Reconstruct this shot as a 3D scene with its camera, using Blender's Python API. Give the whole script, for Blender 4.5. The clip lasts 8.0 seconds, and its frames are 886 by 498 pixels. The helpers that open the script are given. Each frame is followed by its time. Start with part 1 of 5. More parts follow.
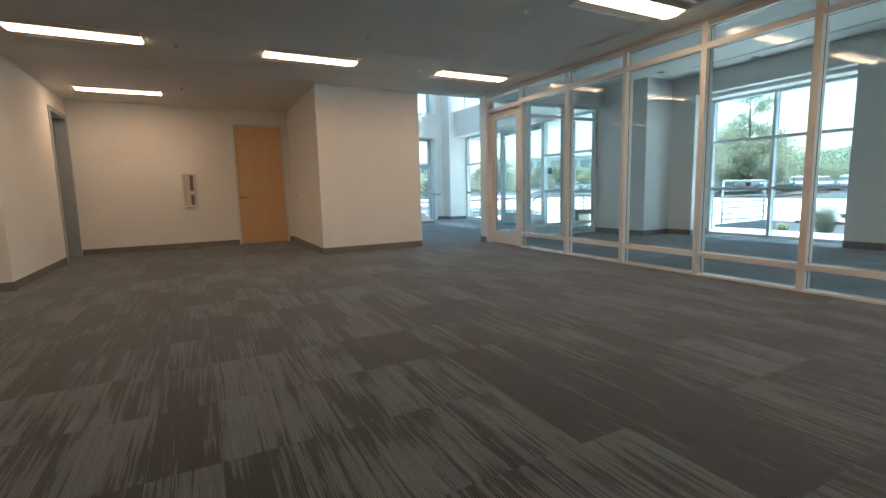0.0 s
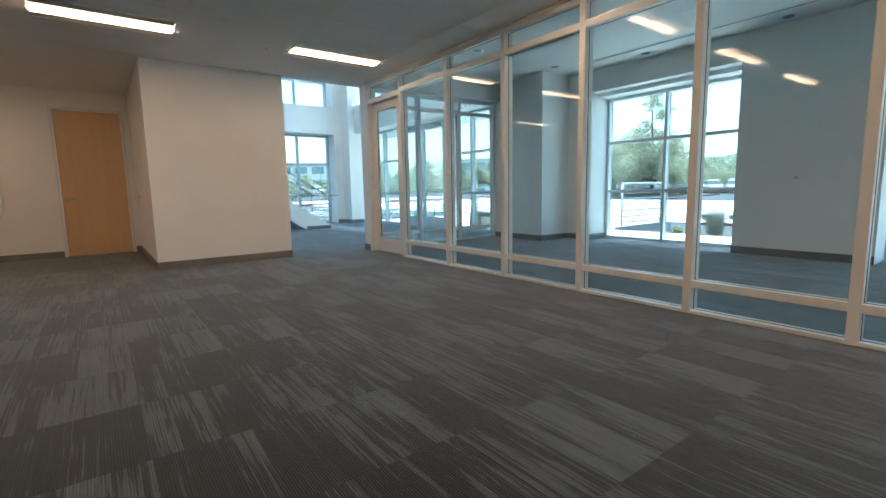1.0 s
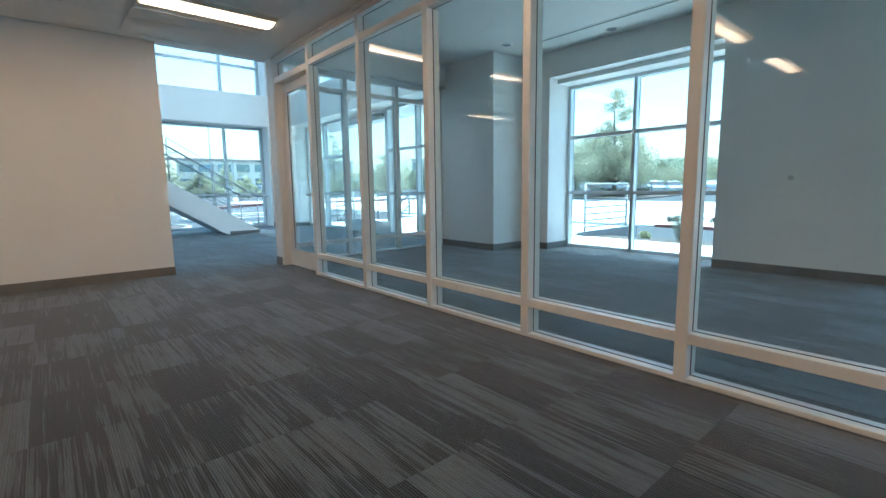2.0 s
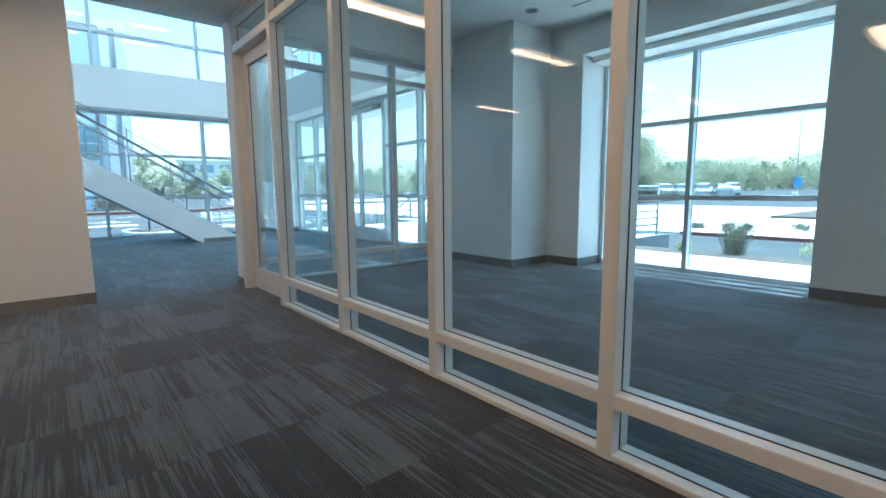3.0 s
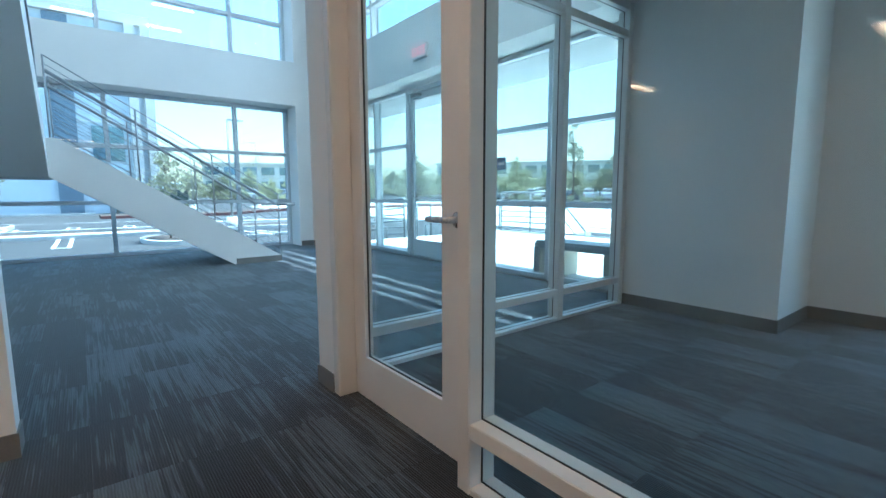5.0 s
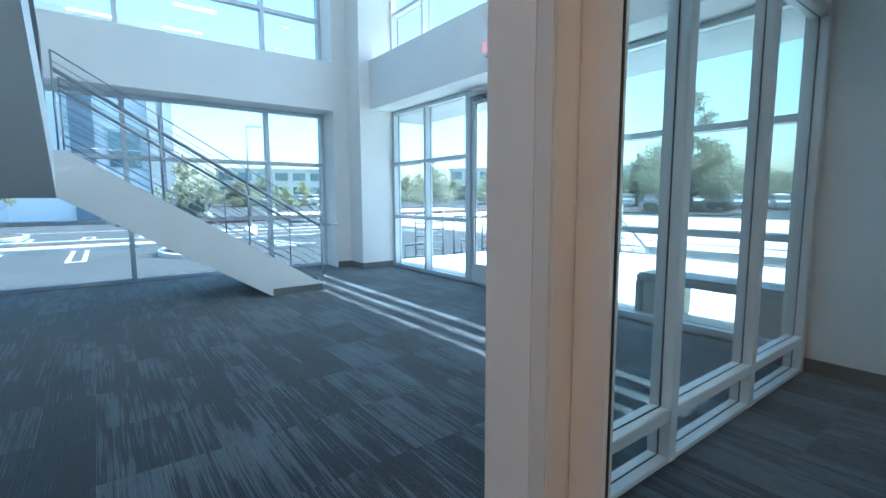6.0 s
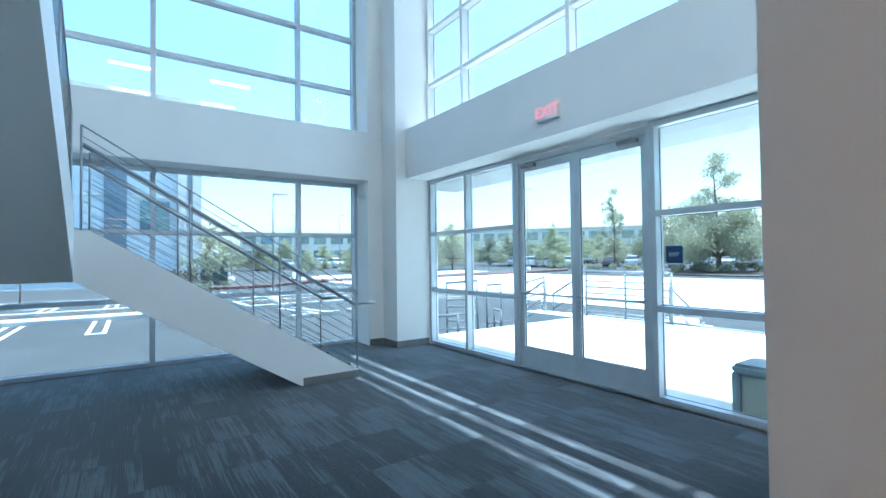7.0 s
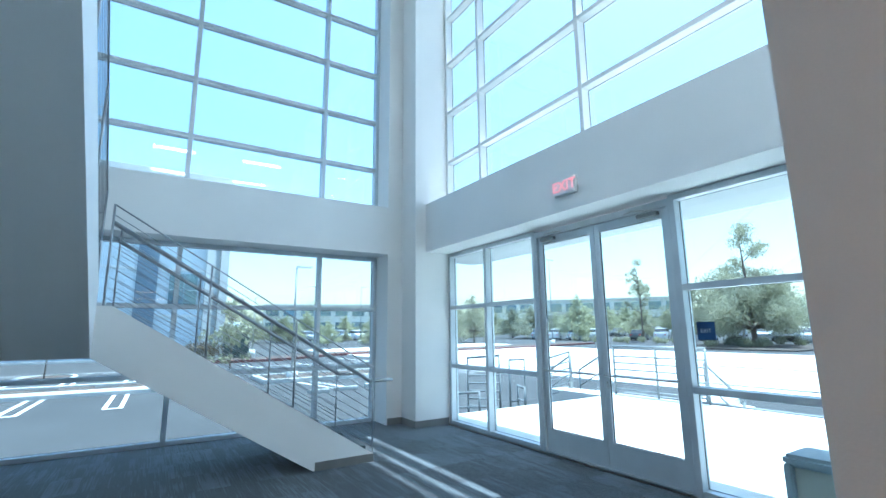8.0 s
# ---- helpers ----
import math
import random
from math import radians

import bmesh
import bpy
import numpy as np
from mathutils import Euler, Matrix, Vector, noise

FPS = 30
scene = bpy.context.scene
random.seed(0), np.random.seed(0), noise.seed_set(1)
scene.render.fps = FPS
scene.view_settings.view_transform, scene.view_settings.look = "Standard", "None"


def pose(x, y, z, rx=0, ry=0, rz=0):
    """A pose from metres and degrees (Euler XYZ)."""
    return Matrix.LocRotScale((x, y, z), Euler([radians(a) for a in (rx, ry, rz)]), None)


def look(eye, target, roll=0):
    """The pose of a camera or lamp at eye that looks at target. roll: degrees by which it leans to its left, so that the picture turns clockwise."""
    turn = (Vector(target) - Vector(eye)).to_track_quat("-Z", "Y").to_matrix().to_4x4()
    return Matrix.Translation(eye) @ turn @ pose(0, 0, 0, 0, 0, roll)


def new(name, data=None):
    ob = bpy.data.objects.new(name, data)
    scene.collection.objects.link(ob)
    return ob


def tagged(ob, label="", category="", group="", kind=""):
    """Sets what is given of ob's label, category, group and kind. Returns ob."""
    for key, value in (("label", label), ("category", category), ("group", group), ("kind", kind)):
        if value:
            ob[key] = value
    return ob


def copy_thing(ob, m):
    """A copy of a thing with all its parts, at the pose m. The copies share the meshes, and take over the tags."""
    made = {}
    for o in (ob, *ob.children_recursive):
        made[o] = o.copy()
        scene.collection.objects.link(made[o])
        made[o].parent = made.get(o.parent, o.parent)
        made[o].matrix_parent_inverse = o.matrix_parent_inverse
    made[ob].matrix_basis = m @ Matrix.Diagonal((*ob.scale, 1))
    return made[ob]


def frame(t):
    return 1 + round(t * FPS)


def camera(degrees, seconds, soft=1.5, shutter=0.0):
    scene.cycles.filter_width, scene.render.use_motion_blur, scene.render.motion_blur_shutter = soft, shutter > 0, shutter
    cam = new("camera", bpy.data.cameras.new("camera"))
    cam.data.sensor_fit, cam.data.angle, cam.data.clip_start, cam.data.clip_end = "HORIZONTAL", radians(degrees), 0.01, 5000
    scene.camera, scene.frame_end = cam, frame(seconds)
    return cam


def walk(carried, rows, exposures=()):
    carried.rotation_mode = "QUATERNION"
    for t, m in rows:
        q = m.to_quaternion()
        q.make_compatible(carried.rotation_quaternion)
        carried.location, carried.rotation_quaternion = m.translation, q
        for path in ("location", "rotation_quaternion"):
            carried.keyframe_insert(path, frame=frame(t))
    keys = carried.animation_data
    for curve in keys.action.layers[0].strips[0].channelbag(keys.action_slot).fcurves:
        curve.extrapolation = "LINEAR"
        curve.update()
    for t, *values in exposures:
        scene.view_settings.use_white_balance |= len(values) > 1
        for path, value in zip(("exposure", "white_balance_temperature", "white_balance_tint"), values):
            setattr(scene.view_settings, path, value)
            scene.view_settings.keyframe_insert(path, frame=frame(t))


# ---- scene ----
cam = camera(87.9, 8.0)
PATH = [
    (0, (0.567, 0.341, 1.04), (1.491, 2.097, 0.785), -1.4),
    (0.5, (1.152, 0.57, 1.033), (2.194, 2.258, 0.777), -1.2),
    (1, (1.79, 0.809, 1.031), (2.976, 2.398, 0.773), -1.1),
    (1.5, (2.462, 1.129, 1.035), (3.737, 2.648, 0.771), -0.9),
    (2, (3.055, 1.592, 1.041), (4.351, 3.093, 0.778), -0.8),
    (3.5, (4.253, 3.401, 1.047), (5.53, 4.921, 0.8), -0.1),
    (4, (4.409, 4.158, 1.048), (5.66, 5.699, 0.801), -0.0),
    (5.3, (4.521, 6.108, 1.114), (5.74, 7.677, 0.879), -0.2),
    (5.5, (4.531, 6.403, 1.161), (5.74, 7.98, 0.93), -0.2),
    (6, (4.551, 7.032, 1.274), (5.747, 8.62, 1.054), -0.2),
    (6.5, (4.533, 7.524, 1.347), (5.7, 9.145, 1.238), -0.4),
    (7, (4.615, 7.766, 1.458), (5.758, 9.406, 1.504), -0.7),
    (7.5, (4.671, 7.804, 1.497), (5.764, 9.466, 1.704), -0.8),
    (8, (4.682, 7.803, 1.496), (5.733, 9.467, 1.851), -0.6),
]
EXPOSURES = [(0, 1.95, 5400, -5), (2, 1.93, 5000, -6), (4, 1.79, 4920, -6), (6, 1.66, 4990, -1), (8, 1.48, 5130, 0)]
walk(cam, [(t, look(eye, target, roll)) for t, eye, target, roll in PATH], EXPOSURES)

# ---------------------------------------------------------------- daylight
SUN_SLOPE = 3.82
sun_up = math.atan(SUN_SLOPE)
sky_world = bpy.data.worlds.new("daylight")
scene.world = sky_world
sky_world.use_nodes = True
wn = sky_world.node_tree.nodes
sky = wn.new("ShaderNodeTexSky")
sky.sky_type = "NISHITA"
sky.sun_disc = False
sky.sun_elevation = sun_up
sky.sun_rotation = radians(90)
sky.altitude = 100
sky.air_density = 1.4
sky.dust_density = 2.2
sky.ozone_density = 1.0
wn["Background"].inputs["Strength"].default_value = 0.14
sky_world.node_tree.links.new(sky.outputs[0], wn["Background"].inputs["Color"])
sun_data = bpy.data.lights.new("sun", "SUN")
sun_data.energy = 5.0
sun_data.angle = radians(0.53)
sun_data.color = (1.0, 0.96, 0.9)
sun = new("sun", sun_data)
sun.matrix_world = look((60, 10.8, 60 * SUN_SLOPE), (0, 10, 0))

# ---------------------------------------------------------------- helpers of this scene
def bx(bm, x0, x1, y0, y1, z0, z1):
    """Adds a box to a bmesh."""
    v = [bm.verts.new(p) for p in ((x0, y0, z0), (x1, y0, z0), (x1, y1, z0), (x0, y1, z0),
                                   (x0, y0, z1), (x1, y0, z1), (x1, y1, z1), (x0, y1, z1))]
    for f in ((3, 2, 1, 0), (4, 5, 6, 7), (0, 1, 5, 4), (1, 2, 6, 5), (2, 3, 7, 6), (3, 0, 4, 7)):
        bm.faces.new([v[i] for i in f])


def box(*b, bevel=0.0):
    bm = bmesh.new()
    for q in b:
        bx(bm, *q)
    if bevel:
        bmesh.ops.bevel(bm, geom=bm.edges[:], offset=bevel, segments=2, affect="EDGES", clamp_overlap=True)
    return bm


def tube(bm, a, b, r, n=8, r2=None):
    """Adds a round bar from a to b."""
    a, b = Vector(a), Vector(b)
    m = Matrix.Translation((a + b) / 2) @ (b - a).to_track_quat("Z", "Y").to_matrix().to_4x4()
    bmesh.ops.create_cone(bm, cap_ends=True, segments=n, radius1=r, radius2=r if r2 is None else r2, depth=(b - a).length, matrix=m)


def pipe(points, r, n=8):
    """A bent pipe through points, with a ball at each bend."""
    bm = bmesh.new()
    for a, b in zip(points, points[1:]):
        tube(bm, a, b, r, n)
    for p in points[1:-1]:
        bmesh.ops.create_uvsphere(bm, u_segments=n, v_segments=max(4, n // 2), radius=r, matrix=Matrix.Translation(p))
    return bm


def prism(points, y0, y1, axis="y"):
    """A polygon in the x-z plane drawn out along y (axis y), or in the y-z plane along x (axis x)."""
    bm = bmesh.new()
    put = (lambda p, d: (p[0], d, p[1])) if axis == "y" else (lambda p, d: (d, p[0], p[1]))
    lo = [bm.verts.new(put(p, y0)) for p in points]
    hi = [bm.verts.new(put(p, y1)) for p in points]
    bm.faces.new(lo), bm.faces.new(list(reversed(hi)))
    for i in range(len(points)):
        j = (i + 1) % len(points)
        bm.faces.new((lo[j], lo[i], hi[i], hi[j]))
    bmesh.ops.recalc_face_normals(bm, faces=bm.faces[:])
    return bm


def mesh_of(name, bm, material, smooth=False):
    me = bpy.data.meshes.new(name)
    bm.to_mesh(me)
    bm.free()
    me.materials.append(material)
    if smooth:
        for p in me.polygons:
            p.use_smooth = True
    return me


def part(name, bm, material, parent, label="", smooth=False):
    ob = new(name, mesh_of(name, bm, material, smooth))
    ob.parent = parent
    if label:
        tagged(ob, label)
    return ob


def solid(name, bm, material, label, category, group="", kind="", smooth=False):
    """A thing, or a piece of the setting, that is one mesh."""
    return tagged(new(name, mesh_of(name, bm, material, smooth)), label, category, group, kind)


def thing(name, label, category, group="", kind="", at=(0, 0, 0)):
    ob = new(name)
    ob.empty_display_size = 0.1
    ob.location = at
    return tagged(ob, label, category, group, kind)


# ---------------------------------------------------------------- materials
def material(name, colour, rough=0.6, metal=0.0, vary=0.12, scale=3.0, fine=60.0, bump=0.1, stretch=(1, 1, 1), spec=0.5, other=None):
    """Painted, cast or woven surface: two scales of colour variation, roughness variation and fine relief."""
    mt = bpy.data.materials.new(name)
    mt.use_nodes = True
    n, l = mt.node_tree.nodes, mt.node_tree.links
    b = n["Principled BSDF"]
    b.inputs["Metallic"].default_value = metal
    b.inputs["Specular IOR Level"].default_value = spec
    geo = n.new("ShaderNodeNewGeometry")
    mp = n.new("ShaderNodeMapping")
    mp.inputs["Scale"].default_value = stretch
    l.new(geo.outputs["Position"], mp.inputs["Vector"])
    big, small = n.new("ShaderNodeTexNoise"), n.new("ShaderNodeTexNoise")
    big.inputs["Scale"].default_value, small.inputs["Scale"].default_value = scale, fine
    big.inputs["Detail"].default_value, small.inputs["Detail"].default_value = 4, 3
    l.new(mp.outputs[0], big.inputs["Vector"]), l.new(mp.outputs[0], small.inputs["Vector"])
    add = n.new("ShaderNodeMath")
    add.operation = "MULTIPLY_ADD"
    add.inputs[1].default_value = 0.4
    l.new(small.outputs["Fac"], add.inputs[0]), l.new(big.outputs["Fac"], add.inputs[2])
    ramp = n.new("ShaderNodeMapRange")
    ramp.inputs["From Min"].default_value, ramp.inputs["From Max"].default_value = 0.45, 0.95
    l.new(add.outputs[0], ramp.inputs["Value"])
    mix = n.new("ShaderNodeMix")
    mix.data_type = "RGBA"
    dark = other or tuple(c * (1 - vary) for c in colour)
    mix.inputs["A"].default_value, mix.inputs["B"].default_value = (*dark, 1), (*[min(1, c * (1 + vary * 0.4)) for c in colour], 1)
    l.new(ramp.outputs[0], mix.inputs["Factor"])
    l.new(mix.outputs["Result"], b.inputs["Base Color"])
    rr = n.new("ShaderNodeMapRange")
    rr.inputs["To Min"].default_value, rr.inputs["To Max"].default_value = max(0.02, rough - 0.08), min(1, rough + 0.08)
    l.new(small.outputs["Fac"], rr.inputs["Value"]), l.new(rr.outputs[0], b.inputs["Roughness"])
    if bump:
        bp = n.new("ShaderNodeBump")
        bp.inputs["Strength"].default_value, bp.inputs["Distance"].default_value = bump, 0.01
        l.new(small.outputs["Fac"], bp.inputs["Height"]), l.new(bp.outputs[0], b.inputs["Normal"])
    return mt


def glass(name, tint, gloss=0.9, face=0.024):
    """A clear pane: straight through, with a mirror that grows towards grazing angles."""
    mt = bpy.data.materials.new(name)
    mt.use_nodes = True
    n, l = mt.node_tree.nodes, mt.node_tree.links
    n.remove(n["Principled BSDF"])
    lw, pw, ma = n.new("ShaderNodeLayerWeight"), n.new("ShaderNodeMath"), n.new("ShaderNodeMath")
    lw.inputs["Blend"].default_value = 0.5
    pw.operation, ma.operation = "POWER", "MULTIPLY_ADD"
    pw.inputs[1].default_value = 4.0
    ma.inputs[1].default_value, ma.inputs[2].default_value = gloss, face
    l.new(lw.outputs["Facing"], pw.inputs[0]), l.new(pw.outputs[0], ma.inputs[0])
    tr, gl, mx = n.new("ShaderNodeBsdfTransparent"), n.new("ShaderNodeBsdfGlossy"), n.new("ShaderNodeMixShader")
    tr.inputs["Color"].default_value = (*tint, 1)
    gl.inputs["Roughness"].default_value = 0.01
    l.new(ma.outputs[0], mx.inputs["Fac"]), l.new(tr.outputs[0], mx.inputs[1]), l.new(gl.outputs[0], mx.inputs[2])
    l.new(mx.outputs[0], n["Material Output"].inputs["Surface"])
    return mt


def glow(name, colour, strength):
    mt = bpy.data.materials.new(name)
    mt.use_nodes = True
    b = mt.node_tree.nodes["Principled BSDF"]
    b.inputs["Base Color"].default_value = (0.8, 0.8, 0.8, 1)
    b.inputs["Emission Color"].default_value, b.inputs["Emission Strength"].default_value = (*colour, 1), strength
    return mt


def carpet(name, island):
    """Striated carpet tile: broken streaks along the pile, each tile with its own share of light streaks."""
    mt = bpy.data.materials.new(name)
    mt.use_nodes = True
    n, l = mt.node_tree.nodes, mt.node_tree.links
    b = n["Principled BSDF"]
    b.inputs["Roughness"].default_value = 0.92
    b.inputs["Specular IOR Level"].default_value = 0.25
    b.inputs["Sheen Weight"].default_value = 0.45
    b.inputs["Sheen Roughness"].default_value = 0.4
    geo = n.new("ShaderNodeNewGeometry")
    if island:
        rnd = geo.outputs["Random Per Island"]
    else:
        rnd = n.new("ShaderNodeObjectInfo").outputs["Random"]

    def math_node(op, a, c):
        m = n.new("ShaderNodeMath")
        m.operation = op
        for i, q in enumerate((a, c)):
            if isinstance(q, (int, float)):
                m.inputs[i].default_value = q
            else:
                l.new(q, m.inputs[i])
        return m.outputs[0]

    shift = n.new("ShaderNodeCombineXYZ")
    l.new(math_node("MULTIPLY", rnd, 91.0), shift.inputs[0])
    l.new(math_node("MULTIPLY", rnd, 57.0), shift.inputs[1])
    at = n.new("ShaderNodeVectorMath")
    at.operation = "ADD"
    l.new(geo.outputs["Position"], at.inputs[0]), l.new(shift.outputs[0], at.inputs[1])

    def streaks(sx, sy, detail):
        mp, tx = n.new("ShaderNodeMapping"), n.new("ShaderNodeTexNoise")
        mp.inputs["Scale"].default_value = (sx, sy, 1)
        tx.inputs["Scale"].default_value, tx.inputs["Detail"].default_value = 1.0, detail
        l.new(at.outputs[0], mp.inputs["Vector"]), l.new(mp.outputs[0], tx.inputs["Vector"])
        return tx.outputs["Fac"]

    wide, narrow, thread, cloud, jag = streaks(15, 0.9, 2), streaks(66, 1.5, 2), streaks(330, 14, 1), streaks(4.0, 1.7, 2), streaks(170, 4.0, 1)
    share = n.new("ShaderNodeMapRange")
    l.new(math_node("FRACT", math_node("MULTIPLY", rnd, 7.31), 0), share.inputs["Value"])
    share.inputs["To Min"].default_value, share.inputs["To Max"].default_value = -0.12, 0.06
    v = math_node("ADD", math_node("MULTIPLY", wide, 0.33), math_node("MULTIPLY", narrow, 0.49))
    v = math_node("ADD", v, math_node("MULTIPLY", jag, 0.18))
    v = math_node("ADD", v, share.outputs[0])
    v = math_node("ADD", v, math_node("MULTIPLY", math_node("SUBTRACT", cloud, 0.5), 0.4))
    ramp = n.new("ShaderNodeValToRGB")
    e = ramp.color_ramp.elements
    e[0].position, e[0].color = 0.36, (0.018, 0.0235, 0.029, 1)
    e[1].position, e[1].color = 0.66, (0.1, 0.127, 0.147, 1)
    m1 = e.new(0.478)
    m1.color = (0.026, 0.033, 0.0405, 1)
    m2 = e.new(0.506)
    m2.color = (0.068, 0.086, 0.101, 1)
    l.new(v, ramp.inputs["Fac"])
    mul = n.new("ShaderNodeMix")
    mul.data_type, mul.blend_type = "RGBA", "MULTIPLY"
    mul.inputs["Factor"].default_value = 0.6
    grey = n.new("ShaderNodeMapRange")
    grey.inputs["From Min"].default_value, grey.inputs["From Max"].default_value = 0.3, 0.7
    grey.inputs["To Min"].default_value, grey.inputs["To Max"].default_value = 0.5, 1.3
    cord = n.new("ShaderNodeTexWave")
    cord.inputs["Scale"].default_value, cord.inputs["Distortion"].default_value, cord.inputs["Detail"].default_value = 31.0, 1.6, 1.0
    l.new(at.outputs[0], cord.inputs["Vector"])
    l.new(math_node("ADD", math_node("MULTIPLY", thread, 0.7), math_node("MULTIPLY", cord.outputs["Fac"], 0.3)), grey.inputs["Value"])
    l.new(ramp.outputs["Color"], mul.inputs["A"]), l.new(grey.outputs[0], mul.inputs["B"])
    l.new(mul.outputs["Result"], b.inputs["Base Color"])
    bp = n.new("ShaderNodeBump")
    bp.inputs["Strength"].default_value, bp.inputs["Distance"].default_value = 0.35, 0.004
    l.new(math_node("ADD", thread, cord.outputs["Fac"]), bp.inputs["Height"]), l.new(bp.outputs[0], b.inputs["Normal"])
    return mt


def foliage(name, colour, other):
    """Leaves: matt, partly letting light through."""
    mt = material(name, colour, 0.75, vary=0.4, scale=0.9, fine=6, bump=0.0, other=other)
    n, l = mt.node_tree.nodes, mt.node_tree.links
    tl, mx = n.new("ShaderNodeBsdfTranslucent"), n.new("ShaderNodeMixShader")
    src = n["Principled BSDF"].inputs["Base Color"].links[0].from_socket
    l.new(src, tl.inputs["Color"])
    mx.inputs["Fac"].default_value = 0.45
    l.new(n["Principled BSDF"].outputs[0], mx.inputs[1]), l.new(tl.outputs[0], mx.inputs[2])
    l.new(mx.outputs[0], n["Material Output"].inputs["Surface"])
    return mt


WALL = material("wall_paint", (0.88, 0.87, 0.85), 0.75, vary=0.04, scale=1.2, fine=220, bump=0.06)
CEIL = material("ceiling_paint", (0.84, 0.83, 0.81), 0.85, vary=0.05, scale=0.8, fine=300, bump=0.05)
TRIM = material("rubber_base", (0.22, 0.215, 0.205), 0.55, vary=0.2, scale=4, fine=90, bump=0.05)
ALU = material("white_window_paint", (0.78, 0.78, 0.77), 0.38, vary=0.04, scale=5, fine=160, bump=0.02)
SILVER = material("anodised_frame", (0.62, 0.66, 0.69), 0.38, metal=0.35, vary=0.08, scale=5, fine=200, bump=0.02)
SLOT_SHADOW = material("slot_shadow_grey", (0.2, 0.21, 0.21), 0.7)
GASKET = material("black_gasket", (0.022, 0.024, 0.026), 0.6, vary=0.2, scale=20, fine=200, bump=0.05)
STEEL = material("brushed_steel", (0.62, 0.63, 0.64), 0.28, metal=1.0, vary=0.1, scale=12, fine=300, bump=0.03, stretch=(1, 1, 0.1))
RAILSTEEL = material("satin_rail_steel", (0.4, 0.42, 0.44), 0.42, metal=0.85, vary=0.1, scale=12, fine=300, bump=0.03)
RAILM = material("painted_steel_rail", (0.3, 0.31, 0.31), 0.5, metal=0.3, vary=0.12, scale=6, fine=120, bump=0.03)
MAPLE = material("maple_door", (0.75, 0.48, 0.25), 0.4, vary=0.05, scale=4, fine=30, bump=0.02, stretch=(4, 4, 0.4))
GREYDOOR = material("grey_door_paint", (0.36, 0.4, 0.45), 0.45, vary=0.08, scale=3, fine=120, bump=0.03)
PLASTIC = material("white_plastic", (0.86, 0.86, 0.84), 0.35, vary=0.04, scale=8, fine=150, bump=0.0)
BLACKP = material("black_plastic", (0.02, 0.02, 0.022), 0.4, vary=0.2, scale=20, fine=200, bump=0.0)
REDP = material("red_paint", (0.55, 0.05, 0.035), 0.4, vary=0.15, scale=8, fine=120, bump=0.02)
BLUEP = material("blue_sign_paint", (0.02, 0.07, 0.2), 0.45, vary=0.1, scale=8, fine=120, bump=0.0)
WHITEP = material("white_paint", (0.8, 0.8, 0.8), 0.5, vary=0.05, scale=8, fine=120, bump=0.0)
REFLECT = material("fixture_enamel", (0.82, 0.8, 0.76), 0.4, vary=0.03, scale=6, fine=100, bump=0.0)
CARPET = carpet("carpet_tile", False)
CARPET_FAR = carpet("carpet_rest", True)
PANE = glass("partition_glass", (0.962, 0.987, 0.985), 0.9, 0.032)
WINDOW = glass("window_glass", (0.89, 0.955, 0.967), 0.88, 0.055)
LENS = glow("lamp_lens", (1.0, 0.56, 0.31), 7.4)
LENS_SIDE = glow("lamp_lens_side", (1.0, 0.56, 0.31), 1.8)
SLAB = material("floor_adhesive", (0.03, 0.03, 0.03), 0.9, vary=0.2, scale=4, fine=60, bump=0.0)
LENS_UP = glow("upper_lamp_lens", (1.0, 0.98, 0.94), 20.0)
LENS_UP_SIDE = glow("upper_lamp_lens_side", (1.0, 0.98, 0.94), 8.0)
EXITRED = glow("exit_letters", (1.0, 0.05, 0.06), 0.5)
CONCRETE = material("terrace_concrete", (0.76, 0.74, 0.7), 0.85, vary=0.12, scale=1.5, fine=60, bump=0.15)
KERB = material("kerb_concrete", (0.55, 0.54, 0.51), 0.85, vary=0.15, scale=2, fine=60, bump=0.15)
ASPHALT = material("asphalt", (0.052, 0.052, 0.053), 0.9, vary=0.25, scale=0.5, fine=120, bump=0.3)
EARTH = material("dry_mulch", (0.085, 0.064, 0.05), 0.95, vary=0.35, scale=2, fine=45, bump=0.6)
GRASS = material("dry_ground", (0.1, 0.1, 0.06), 0.95, vary=0.4, scale=0.15, fine=4, bump=0.3)
PAINT = material("road_paint", (0.78, 0.78, 0.76), 0.7, vary=0.15, scale=3, fine=80, bump=0.1)
REDKERB = material("red_kerb_paint", (0.2, 0.07, 0.06), 0.7, vary=0.25, scale=3, fine=80, bump=0.1)
STUCCO = material("outer_stucco", (0.78, 0.75, 0.7), 0.85, vary=0.08, scale=1, fine=90, bump=0.15)
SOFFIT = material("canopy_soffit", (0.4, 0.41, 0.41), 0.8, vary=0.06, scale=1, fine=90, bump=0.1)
BENCHM = material("bench_concrete", (0.34, 0.37, 0.38), 0.7, vary=0.12, scale=4, fine=80, bump=0.1)
BENCHLEG = material("bench_leg_concrete", (0.6, 0.55, 0.45), 0.8, vary=0.12, scale=4, fine=80, bump=0.1)
BARK = material("bark", (0.16, 0.12, 0.09), 0.9, vary=0.35, scale=6, fine=30, bump=0.7, stretch=(1, 1, 0.3))
LEAF = foliage("leaves", (0.22, 0.225, 0.145), (0.14, 0.148, 0.09))
LEAF_DRY = foliage("olive_leaves", (0.4, 0.395, 0.27), (0.29, 0.285, 0.19))
LEAF_PALE = foliage("pale_leaves", (0.42, 0.42, 0.27), (0.29, 0.3, 0.18))
